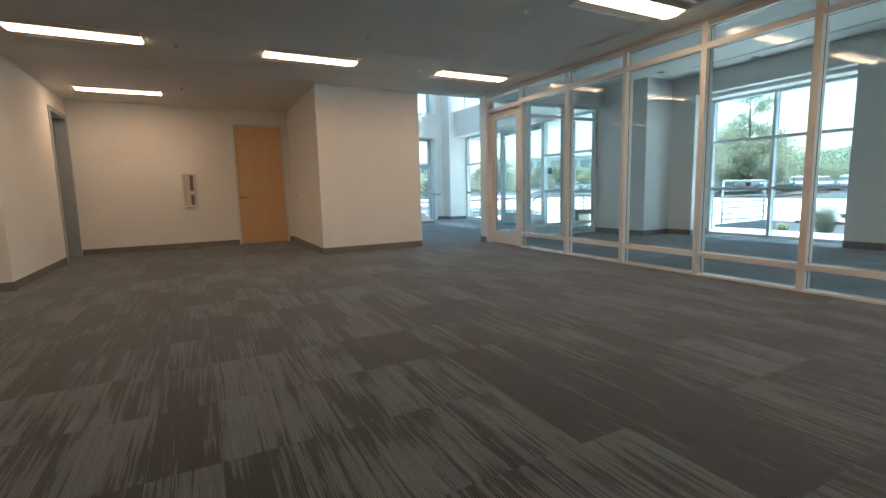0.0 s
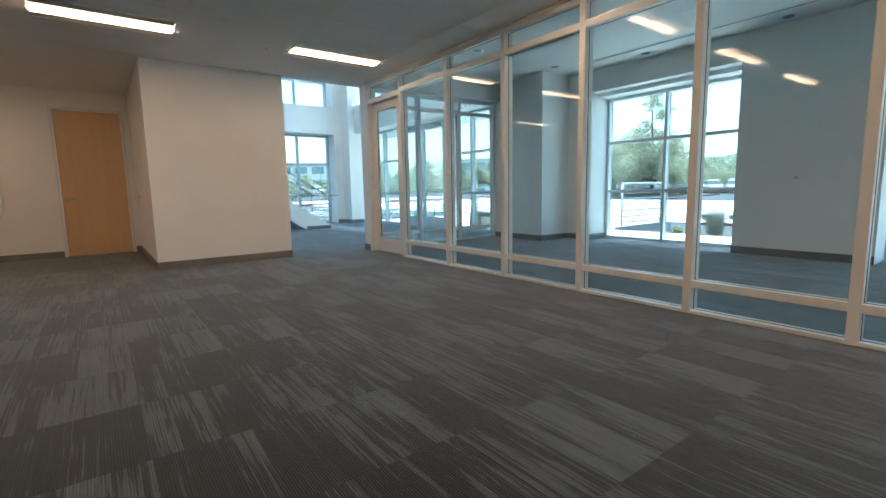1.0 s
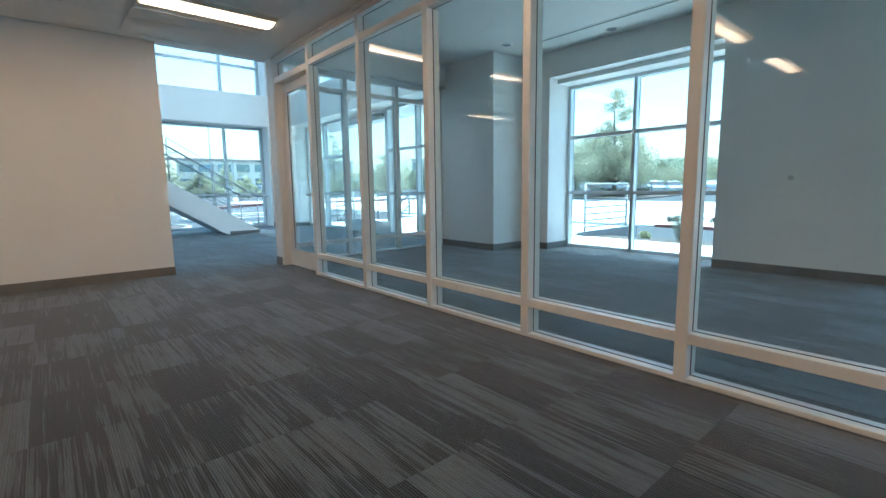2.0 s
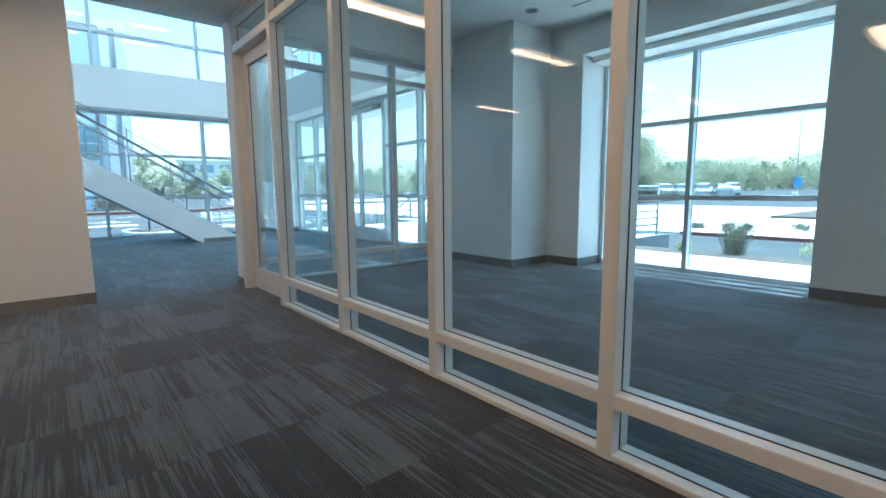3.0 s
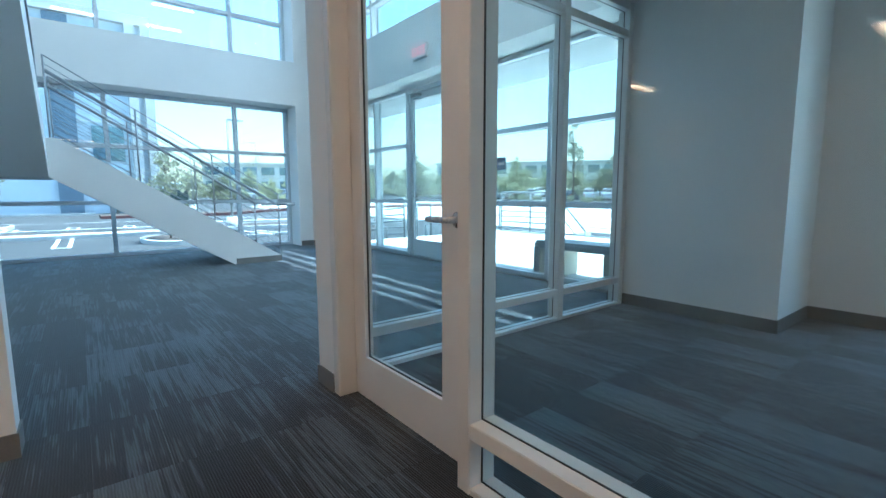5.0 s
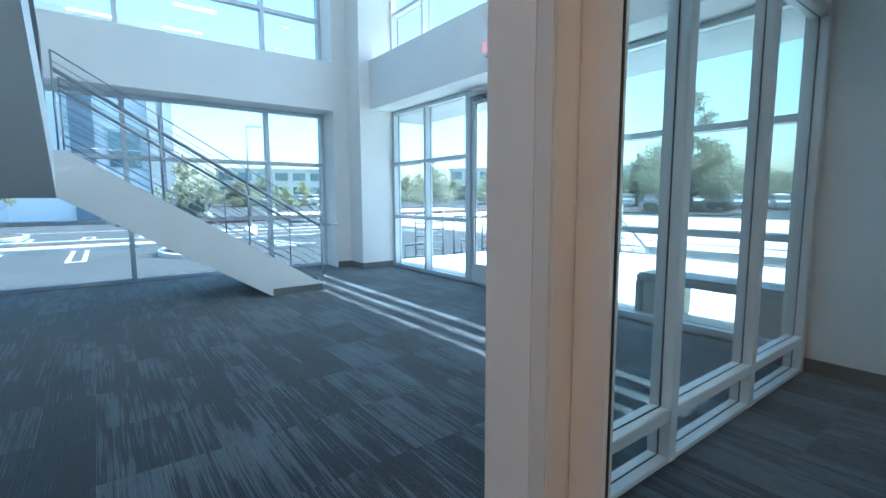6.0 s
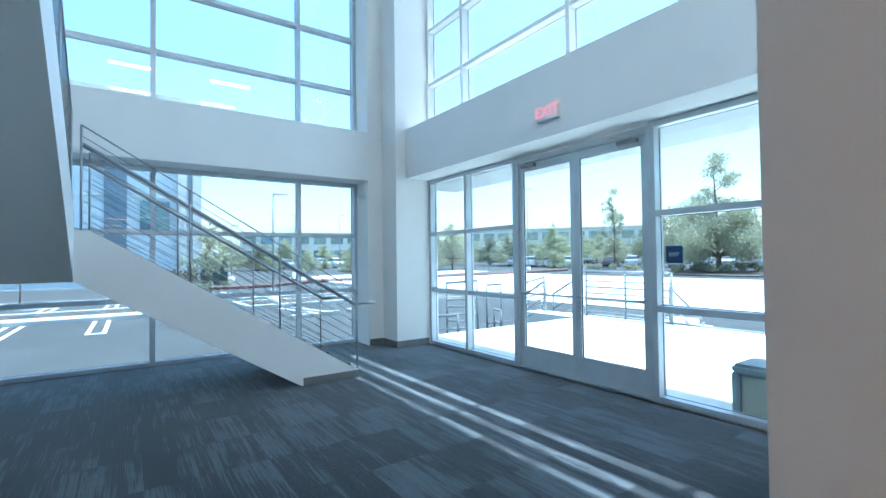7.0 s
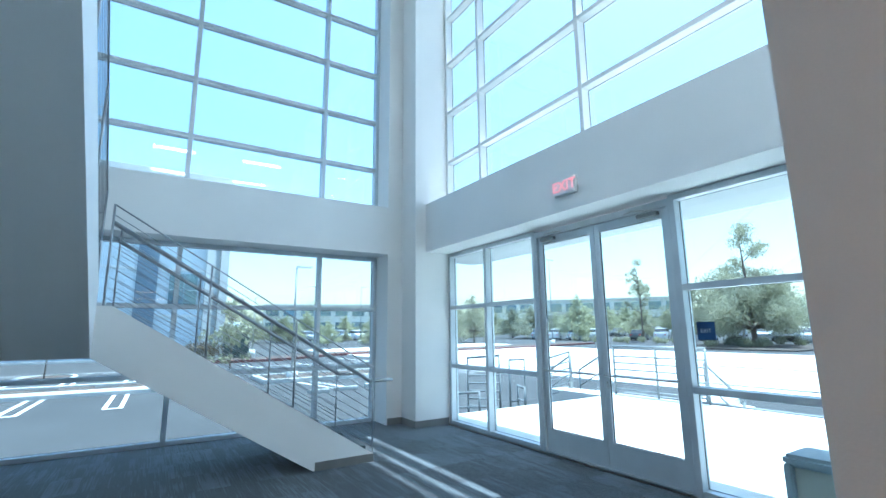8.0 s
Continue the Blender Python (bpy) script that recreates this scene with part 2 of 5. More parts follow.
LEAF_BROWN = foliage("brown_leaves", (0.2, 0.16, 0.11), (0.13, 0.11, 0.07))
SAGE = foliage("sage_leaves", (0.15, 0.15, 0.115), (0.09, 0.088, 0.066))
HILLM = material("far_hill", (0.13, 0.15, 0.09), 0.95, vary=0.35, scale=0.03, fine=0.3, bump=0.0)
HAZE = material("haze_painted_hill", (0.3, 0.38, 0.46), 0.95, vary=0.1, scale=0.01, fine=0.1, bump=0.0)
BLDGLASS = material("office_glass", (0.2, 0.28, 0.34), 0.08, metal=0.6, vary=0.3, scale=0.2, fine=2, bump=0.0)
# the blue sky mirrored in this glass is painted into its base colour
PALEGLASS = material("sky_tinted_glass", (0.68, 0.74, 0.79), 0.3, metal=0.0, vary=0.12, scale=0.3, fine=3, bump=0.0)
DARKPANEL = material("dark_panel", (0.17, 0.22, 0.28), 0.4, vary=0.2, scale=0.4, fine=5, bump=0.0)
TYRE = material("tyre_rubber", (0.025, 0.025, 0.025), 0.8, vary=0.2, scale=10, fine=80, bump=0.1)
CARGLASS = material("car_glass", (0.03, 0.035, 0.04), 0.06, vary=0.1, scale=2, fine=10, bump=0.0)

# ---------------------------------------------------------------- the plan, in metres
CZ = 2.79                    # office ceiling
RZ = 3.16                    # meeting room ceiling
GX0, GX1 = 5.527, 5.655       # glazed partition along y
MY = [6.84, 5.71, 4.65, 3.597, 2.547, 1.518, 0.47, -0.58, -1.63, -2.68]   # its mullions
XE, XEI, XEP = 9.08, 8.57, 8.37         # lobby east glass, spandrel face, pier face
YN, YNI = 15.52, 15.0       # lobby north glass, inner wall face
XR, XRI = 9.975, 9.39         # meeting room glass, inner wall face
SP0, SP1 = 2.84, 3.68        # spandrel band
UP = 8.36                    # head of the upper windows
ROWS_LOW = [0.0, 0.935, 1.9, 2.837]
ROWS_UP = [3.69, 4.51, 5.465, 6.45, 7.41, UP]

# ---------------------------------------------------------------- floor, walls, ceilings
floor = solid("floor", box((-7.2, 8.98, -5.2, 15.6, -0.25, -0.008), (8.98, 10.06, -5.2, 8.1, -0.25, -0.008)), SLAB, "grey striated carpet tile floor over a concrete slab", "floor", kind="structure")

solid("wall_back", box((-1.78, 1.29, 10.9, 11.04, 0, CZ), (2.285, 2.385, 10.9, 11.04, 0, CZ), (1.29, 2.285, 10.9, 11.04, 2.475, CZ)), WALL, "white painted office back wall with a doorway", "wall", kind="structure")
solid("wall_left", box((-1.78, -1.4, 7.3, 9.82, 0, CZ), (-1.78, -1.4, 10.865, 10.9, 0, CZ), (-1.78, -1.4, 9.82, 10.865, 2.52, CZ)), WALL, "white painted side wall with a grey doorway", "wall", kind="structure")
solid("wall_left_return", box((-7.0, -1.78, 7.3, 7.44, 0, CZ)), WALL, "white painted wall turning away from the office", "wall", kind="structure")
solid("wall_core", box((2.385, 4.235, 8.15, 8.29, 0, 3.4), (2.385, 2.525, 8.29, 10.9, 0, 3.4)), WALL, "white painted core wall between office and lobby", "wall", kind="structure")
solid("wall_header", box((4.235, GX0, 8.062, 8.2, CZ, 3.4), (GX0, 8.625, 7.9, 8.2, CZ, 3.4)), WALL, "white painted header over the way into the lobby", "wall", kind="structure")
solid("wall_south", box((-7.0, 9.65, -5.2, -5.0, 0, 3.4)), WALL, "white painted far wall behind the office", "wall", kind="structure")
solid("wall_west", box((-7.2, -7.0, -5.2, 7.9, 0, 3.4)), WALL, "white painted west wall of the office", "wall", kind="structure")
solid("wall_lobby_west", box((1.95, 2.1, 11.04, YNI, 0, 8.8)), WALL, "white painted west wall of the lobby", "wall", kind="structure")
solid("wall_lobby_back", box((2.1, 2.525, 10.9, 11.04, CZ, 3.4), (2.385, 2.525, 10.9, 11.04, 0, CZ)), WALL, "white painted wall behind the stair", "wall", kind="structure")
post = solid("wall_end_post", box((GX0, 5.67, 7.906, 8.105, 0, CZ), bevel=0.004), WALL, "white painted drywall end post beside the glass door", "wall", kind="structure")

# the row at y -2.45 is unseen, added to brighten the meeting room wall
LAMPS = [(x, y) for x in (-0.43, 2.03, 4.49) for y in (-2.45, 0.6, 3.65, 6.7)] + [(-2.89, 6.7)]
LAMP_BACK = (-0.43, 9.75)


def pierced(x0, x1, y0, y1, lamps):
    """Boxes of a ceiling with an opening for each recessed light."""
    out, y = [], y0
    for row in sorted({q[1] for q in lamps}):
        out.append((x0, x1, y, row - 0.296, CZ, CZ + 0.05))
        x = x0
        for lx in sorted(q[0] for q in lamps if q[1] == row):
            out.append((x, lx - 0.6, row - 0.296, row + 0.296, CZ, CZ + 0.05))
            x = lx + 0.6
        out.append((x, x1, row - 0.296, row + 0.296, CZ, CZ + 0.05))
        y = row + 0.296
    out.append((x0, x1, y, y1, CZ, CZ + 0.05))
    return out


solid("ceiling", box(*pierced(-7.0, GX0, -5.0, 8.06, LAMPS), *pierced(-1.78, 2.385, 8.06, 11.04, [LAMP_BACK])), CEIL, "flat white gypsum office ceiling with recessed lights", "ceiling", kind="structure")
solid("ceiling_room", box((GX0, 9.65, -5.0, 8.0, RZ, RZ + 0.05)), CEIL, "white tiled meeting room ceiling", "ceiling", kind="structure")
solid("ceiling_lobby", box((1.95, 9.2, 8.2, 15.6, 8.8, 9.0)), CEIL, "high white ceiling over the lobby", "ceiling", kind="structure")
solid("ceiling_upper", box((-7.0, 9.65, -5.0, 8.2, 7.24, 7.34)), CEIL, "white ceiling of the upper floor", "ceiling", kind="structure")
solid("floor_upper", box((-7.0, 9.65, -5.0, 8.2, 3.4, 3.8), (2.1, 4.235, 8.2, 10.25, 3.4, 3.8)), WALL, "white edged upper floor slab", "floor", kind="structure")
solid("roof", box((-7.2, 10.05, -5.2, 8.2, 8.8, 9.0)), STUCCO, "flat roof of the office building", "roof", kind="structure")
solid("wall_upper_south", box((-7.2, 10.05, -5.4, -5.2, 3.4, 8.8)), WALL, "upper floor south wall", "wall", kind="structure")
solid("wall_upper_west", box((-7.4, -7.2, -5.2, 8.2, 3.4, 8.8), (-7.2, 1.95, 8.2, 8.4, 3.8, 8.8), (1.95, 2.1, 8.4, 11.0, 3.8, 8.8)), WALL, "upper floor west wall", "wall", kind="structure")

# lobby north wall: piers and spandrel, open between
solid("wall_north", box((8.09, XE + 0.1, YNI, 15.6, 0, 8.8), (1.95, 8.09, YNI, 15.6, SP0, SP1), (1.95, 8.09, YNI, 15.6, UP, 8.8), (1.95, 2.3, YNI, 15.6, 0, SP0), (1.95, 2.3, YNI, 15.6, SP1, UP)), WALL, "white lobby wall with tall windows and a spandrel band", "wall", kind="structure")
solid("wall_east", box((XEP, 9.19, 14.51, YNI, 0, 8.8), (XEI, 9.19, 8.2, 14.51, SP0, SP1), (XEI, 9.19, 8.2, 14.51, UP, 8.8)), WALL, "white lobby entrance wall with spandrel band", "wall", kind="structure")
solid("column_corner", box((8.625, 10.05, 6.765, 8.2, 0, 8.8)), WALL, "white boxed column between meeting room and lobby", "column", kind="structure")
solid("wall_room_east", box((XRI, 10.05, 6.25, 6.765, 0, 8.8), (XRI, 10.05, 2.11, 3.72, 0, 8.8), (XRI, 10.05, 3.72, 6.25, 2.77, 8.8), (XRI, 10.05, -4.3, 2.11, 2.77, 8.8), (XRI, 10.05, -5.2, -4.3, 0, 8.8)), WALL, "white meeting room outer wall with floor-length windows", "wall", kind="structure")

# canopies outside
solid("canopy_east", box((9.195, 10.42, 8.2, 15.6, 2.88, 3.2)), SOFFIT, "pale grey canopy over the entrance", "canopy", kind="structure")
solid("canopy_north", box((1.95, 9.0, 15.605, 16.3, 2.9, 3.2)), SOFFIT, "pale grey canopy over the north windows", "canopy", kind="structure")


# ---------------------------------------------------------------- baseboards
def base_run(*runs):
    solid("baseboard", box(*runs), TRIM, "dark grey rubber wall base", "baseboard", kind="structure")


BH, BT = 0.105, 0.008
base_run((-1.4, 1.275, 10.9 - BT, 10.9, 0, BH))
base_run((2.3, 2.385 - BT, 10.9 - BT, 10.9, 0, BH))
base_run((-1.4, -1.4 + BT, 7.3, 9.755, 0, BH))
base_run((-7.0, -1.4 + BT, 7.3 - BT, 7.3, 0, BH))
base_run((2.385 - BT, 2.385, 8.15 - BT, 10.9, 0, BH))
base_run((2.385, 4.235 + BT, 8.15 - BT, 8.15, 0, BH))
base_run((4.235, 4.235 + BT, 8.15, 8.29 + BT, 0, BH))
base_run((GX0 - BT, GX0, 7.908, 8.105 + BT, 0, BH))
base_run((GX0, 5.67, 8.105, 8.105 + BT, 0, BH))
base_run((8.625 - BT, 8.625, 6.765 - BT, 8.043, 0, BH), (8.625, XRI - BT, 6.765 - BT, 6.765, 0, BH))
base_run((XRI - BT, XRI, 6.25 - BT, 6.765, 0, BH), (XRI, XR - 0.062, 6.25 - BT, 6.25, 0, BH))
base_run((XRI - BT, XRI, 2.11, 3.72, 0, BH))
base_run((8.11, XEP - BT, YNI - BT, YNI, 0, BH), (XEP - BT, XEP, 14.51 - BT, YNI - BT, 0, BH), (XEP, XE - 0.08, 14.51 - BT, 14.51, 0, BH))
base_run((8.625 - BT, 8.625, 8.157, 8.2 + BT, 0, BH))


# ---------------------------------------------------------------- glazing
def glazing(name, label, along, plane, depth, uprights, rows, w=0.055, frame_mat=ALU, pane_mat=WINDOW, skip=(), group="", deep=None):
    """A framed glass wall. along: the axis it runs on; plane: its two faces; uprights and rows: the centre lines of its bars."""
    top = thing(name, label, "window", group, "structure")
    a, b = plane
    mid = (a + b) / 2 if deep is None else deep

    def lay(u0, u1, d0, d1, z0, z1):
        return (u0, u1, d0, d1, z0, z1) if along == "x" else (d0, d1, u0, u1, z0, z1)

    h = w / 2
    for i, u in enumerate(uprights):
        part("mullion", box(lay(u - h, u + h, a, b, rows[0], rows[-1]), bevel=0.003), frame_mat, top)
    for i in range(len(uprights) - 1):
        u0, u1 = uprights[i] + h, uprights[i + 1] - h
        if (i, None) in skip:
            continue
        for j, z in enumerate(rows):
            if (i, "bar", j) in skip:
                continue
            z0, z1 = (z, z + w) if j == 0 else (z - w, z) if j == len(rows) - 1 else (z - h, z + h)
            part("transom" if 0 < j < len(rows) - 1 else "rail", box(lay(u0, u1, a + 0.004, b - 0.004, z0, z1), bevel=0.003), frame_mat, top)
        for j in range(len(rows) - 1):
            if (i, j) in skip:
                continue
            z0 = rows[j] + (w if j == 0 else h)
            z1 = rows[j + 1] - (w if j == len(rows) - 2 else h)
            pane = part("pane", box(lay(u0 + 0.002, u1 - 0.002, mid - 0.003, mid + 0.003, z0 + 0.002, z1 - 0.002)), pane_mat, top)
            pane.visible_shadow = along == "x"
            g = 0.004
            part("gasket", box(lay(u0, u0 + g, mid - 0.0036, mid + 0.0036, z0, z1), lay(u1 - g, u1, mid - 0.0036, mid + 0.0036, z0, z1),
                               lay(u0 + g, u1 - g, mid - 0.0036, mid + 0.0036, z0, z0 + g), lay(u0 + g, u1 - g, mid - 0.0036, mid + 0.0036, z1 - g, z1)), GASKET, top)
    return top


# lobby north, lower and upper
NX = [2.35, 2.87, 4.965, 7.05, 8.06]
glazing("window_1", "floor-length lobby windows in pale aluminium frames", "x", (YN - 0.06, YN + 0.08), 0, NX, ROWS_LOW, frame_mat=SILVER, deep=YN + 0.04, w=0.06)
glazing("window_2", "tall upper lobby windows in pale aluminium frames", "x", (YN - 0.06, YN + 0.08), 0, NX, ROWS_UP, frame_mat=SILVER, deep=YN + 0.04, w=0.06)
# lobby east, lower (entrance) and upper
EY = [8.23, 9.31, 10.365, 12.375, 13.47, 14.48]
entrance = glazing("window_3", "entrance glazing in pale aluminium frames", "y", (XE - 0.06, XE + 0.08), 0, EY, ROWS_LOW, frame_mat=SILVER, deep=XE + 0.04, w=0.06, skip=[(2, None)])
glazing("window_4", "tall upper entrance windows in white frames", "y", (XE - 0.08, XE + 0.08), 0, [8.23, 9.30, 11.385, 13.495, 14.48], ROWS_UP, frame_mat=ALU, deep=XE + 0.045, w=0.06)
# meeting room
glazing("window_5", "floor-length meeting room window in grey frames", "y", (XR - 0.06, XR + 0.06), 0, [3.75, 5.08, 6.22], [0.0, 0.93, 1.855, 2.70], frame_mat=SILVER, deep=XR + 0.03, w=0.055)
# only the north edge is in view; the other bays are added for daylight
glazing("window_6", "floor-length meeting room windows in grey frames, unseen southern bays added for daylight", "y", (XR - 0.06, XR + 0.06), 0, [-4.27, -3.22, -2.16, -1.1, -0.04, 1.02, 2.08], [0.0, 0.93, 1.855, 2.70], frame_mat=SILVER, deep=XR + 0.03, w=0.055)
solid("trim", box((XRI + 0.22, XR + 0.05, 3.72, 6.25, 2.70, 2.77), (XRI + 0.22, XR + 0.05, -4.3, 2.11, 2.70, 2.77)), WALL, "painted window head boxes for roller shades", "trim", kind="structure")


# the glazed office partition
def partition():
    top = thing("glass_partition", "floor-to-ceiling office partition, white frames with clear glass", "partition", kind="structure")
    a, b, mid, w = GX0, GX1, (GX0 + GX1) / 2, 0.064
    h = w / 2
    ys = MY
    for y in ys:
        part("mullion", box((a, b, y - h, y + h, 0, CZ), bevel=0.003), ALU, top)
    for i in range(len(ys) - 1):
        y0, y1 = ys[i + 1] + h, ys[i] - h
        for nm, z0, z1 in (("sill", 0.0, 0.027), ("cross_rail", 0.212, 0.27), ("transom", 2.48, 2.545), ("head", 2.715, CZ)):
            part(nm, box((a + 0.003, b - 0.003, y0, y1, z0, z1), bevel=0.003), ALU, top)
        for z0, z1 in ((0.027, 0.212), (0.27, 2.48), (2.545, 2.715)):
            pane_in(top, a, b, mid, y0, y1, z0, z1)
    # over and beside the door
    y0 = MY[0] + h
    part("door_head", box((a + 0.003, b - 0.003, y0, 7.838, 2.445, 2.52), bevel=0.003), ALU, top)
    part("head", box((a + 0.003, b - 0.003, y0, 7.9, 2.715, CZ), bevel=0.003), ALU, top)
    part("jamb", box((a - 0.004, b + 0.034, 7.84, 7.904, 0, 2.715), bevel=0.006), ALU, top)
    pane_in(top, a, b, mid, y0, 7.838, 2.52, 2.715)
    return top


def pane_in(top, a, b, mid, y0, y1, z0, z1):
    g = 0.0026
    part("pane", box((mid - 0.003, mid + 0.003, y0 + 0.001, y1 - 0.001, z0 + 0.001, z1 - 0.001)), PANE, top)
    part("gasket", box((mid - 0.0036, mid + 0.0036, y0, y0 + g, z0, z1), (mid - 0.0036, mid + 0.0036, y1 - g, y1, z0, z1),
                       (mid - 0.0036, mid + 0.0036, y0 + g, y1 - g, z0, z0 + g), (mid - 0.0036, mid + 0.0036, y0 + g, y1 - g, z1 - g, z1)), GASKET, top)


partition()


def cross_partition():
    top = thing("glass_partition", "glazed partition between meeting room and lobby, white frames", "partition", kind="structure")
    a, b, mid, w = 8.045, 8.155, 8.1, 0.07
    h, xs = w / 2, [5.707, 6.7, 7.66, 8.588]
    for x in xs:
        part("mullion", box((x - h, x + h, a, b, 0, CZ), bevel=0.003), ALU, top)
    for x0, x1 in zip(xs, xs[1:]):
        x0, x1 = x0 + h, x1 - h
        for nm, z0, z1 in (("sill", 0.0, 0.027), ("cross_rail", 0.212, 0.27), ("transom", 2.48, 2.545), ("head", 2.715, CZ)):
            part(nm, box((x0, x1, a + 0.003, b - 0.003, z0, z1), bevel=0.003), ALU, top)
        g = 0.0026
        for z0, z1 in ((0.027, 0.212), (0.27, 2.48), (2.545, 2.715)):
            part("pane", box((x0 + 0.001, x1 - 0.001, mid - 0.003, mid + 0.003, z0 + 0.001, z1 - 0.001)), PANE, top)
            part("gasket", box((x0, x0 + g, mid - 0.0036, mid + 0.0036, z0, z1), (x1 - g, x1, mid - 0.0036, mid + 0.0036, z0, z1),
                               (x0 + g, x1 - g, mid - 0.0036, mid + 0.0036, z0, z0 + g), (x0 + g, x1 - g, mid - 0.0036, mid + 0.0036, z1 - g, z1)), GASKET, top)


cross_partition()


# ---------------------------------------------------------------- doors
def lever(parent, x, y, z, side, way):
    """A lever handle on a face whose outward x is side; the lever points along y by way."""
    bm = bmesh.new()
    tube(bm, (x, y, z), (x + side * 0.012, y, z), 0.031, 20)
    rose = part("rose", bm, STEEL, parent, "satin steel round rose", True)
    part("lever", pipe([(x + side * 0.01, y, z), (x + side * 0.055, y, z), (x + side * 0.058, y + way * 0.03, z), (x + side * 0.056, y + way * 0.125, z)], 0.0125, 12), STEEL, rose, "satin steel lever", True)


def glass_door():
    d = thing("door_1", "closed glass office door with white stile frame", "door", kind="structure")
    a, b = GX0 + 0.097, GX0 + 0.142
    y0, y1, s, sh = 6.882, 7.836, 0.2, 0.11
    leaf = part("leaf_frame", box((a, b, y0, y0 + s, 0.008, 2.44), (a, b, y1 - sh, y1, 0.008, 2.44), (a, b, y0 + s, y1 - sh, 0.008, 0.23), (a, b, y0 + s, y1 - sh, 2.32, 2.44)), ALU, d)
    m = (a + b) / 2
    part("pane", box((m - 0.003, m + 0.003, y0 + s + 0.001, y1 - sh - 0.001, 0.231, 2.319)), PANE, d)
    g = 0.004
    part("gasket", box((m - 0.0042, m + 0.0042, y0 + s, y0 + s + g, 0.23, 2.32), (m - 0.0042, m + 0.0042, y1 - sh - g, y1 - sh, 0.23, 2.32), (m - 0.0042, m + 0.0042, y0 + s + g, y1 - sh - g, 0.23, 0.23 + g), (m - 0.0042, m + 0.0042, y0 + s + g, y1 - sh - g, 2.32 - g, 2.32)), GASKET, d)
    lever(d, a, 6.975, 0.98, -1, 1)
    lever(d, b, 6.975, 0.98, 1, 1)


glass_door()


def wood_door():
    d = thing("door_2", "closed maple veneer office door in a white frame", "door", kind="structure")
    part("leaf", box((1.328, 2.247, 10.915, 10.96, 0.008, 2.455), bevel=0.003), MAPLE, d, "orange maple veneer leaf")
    part("door_frame", box((1.28, 1.323, 10.885, 11.04, 0, 2.5), (2.252, 2.295, 10.885, 11.04, 0, 2.5), (1.323, 2.252, 10.885, 11.04, 2.46, 2.5), bevel=0.003), ALU, d)
    bm = bmesh.new()
    tube(bm, (1.395, 10.915, 0.985), (1.395, 10.9, 0.985), 0.03, 18)
    rose = part("rose", bm, STEEL, d, "", True)
    part("lever", pipe([(1.395, 10.905, 0.985), (1.395, 10.86, 0.985), (1.515, 10.86, 0.985)], 0.01, 10), STEEL, rose, "satin steel lever", True)


wood_door()


def grey_door():
    d = thing("door_3", "closed grey painted side door set deep in a grey frame", "door", kind="structure")
    part("leaf", box((-1.725, -1.68, 9.885, 10.8, 0.008, 2.44), bevel=0.003), GREYDOOR, d)
    part("door_frame", box((-1.77, -1.39, 9.76, 9.88, 0, 2.51), (-1.77, -1.39, 10.805, 10.885, 0, 2.51), (-1.77, -1.39, 9.88, 10.805, 2.445, 2.51), bevel=0.003), GREYDOOR, d)
    lever(d, -1.68, 10.72, 0.99, 1, -1)
    part("strike_plate", box((-1.392, -1.386, 10.82, 10.86, 1.36, 1.5), bevel=0.002), STEEL, d)


grey_door()


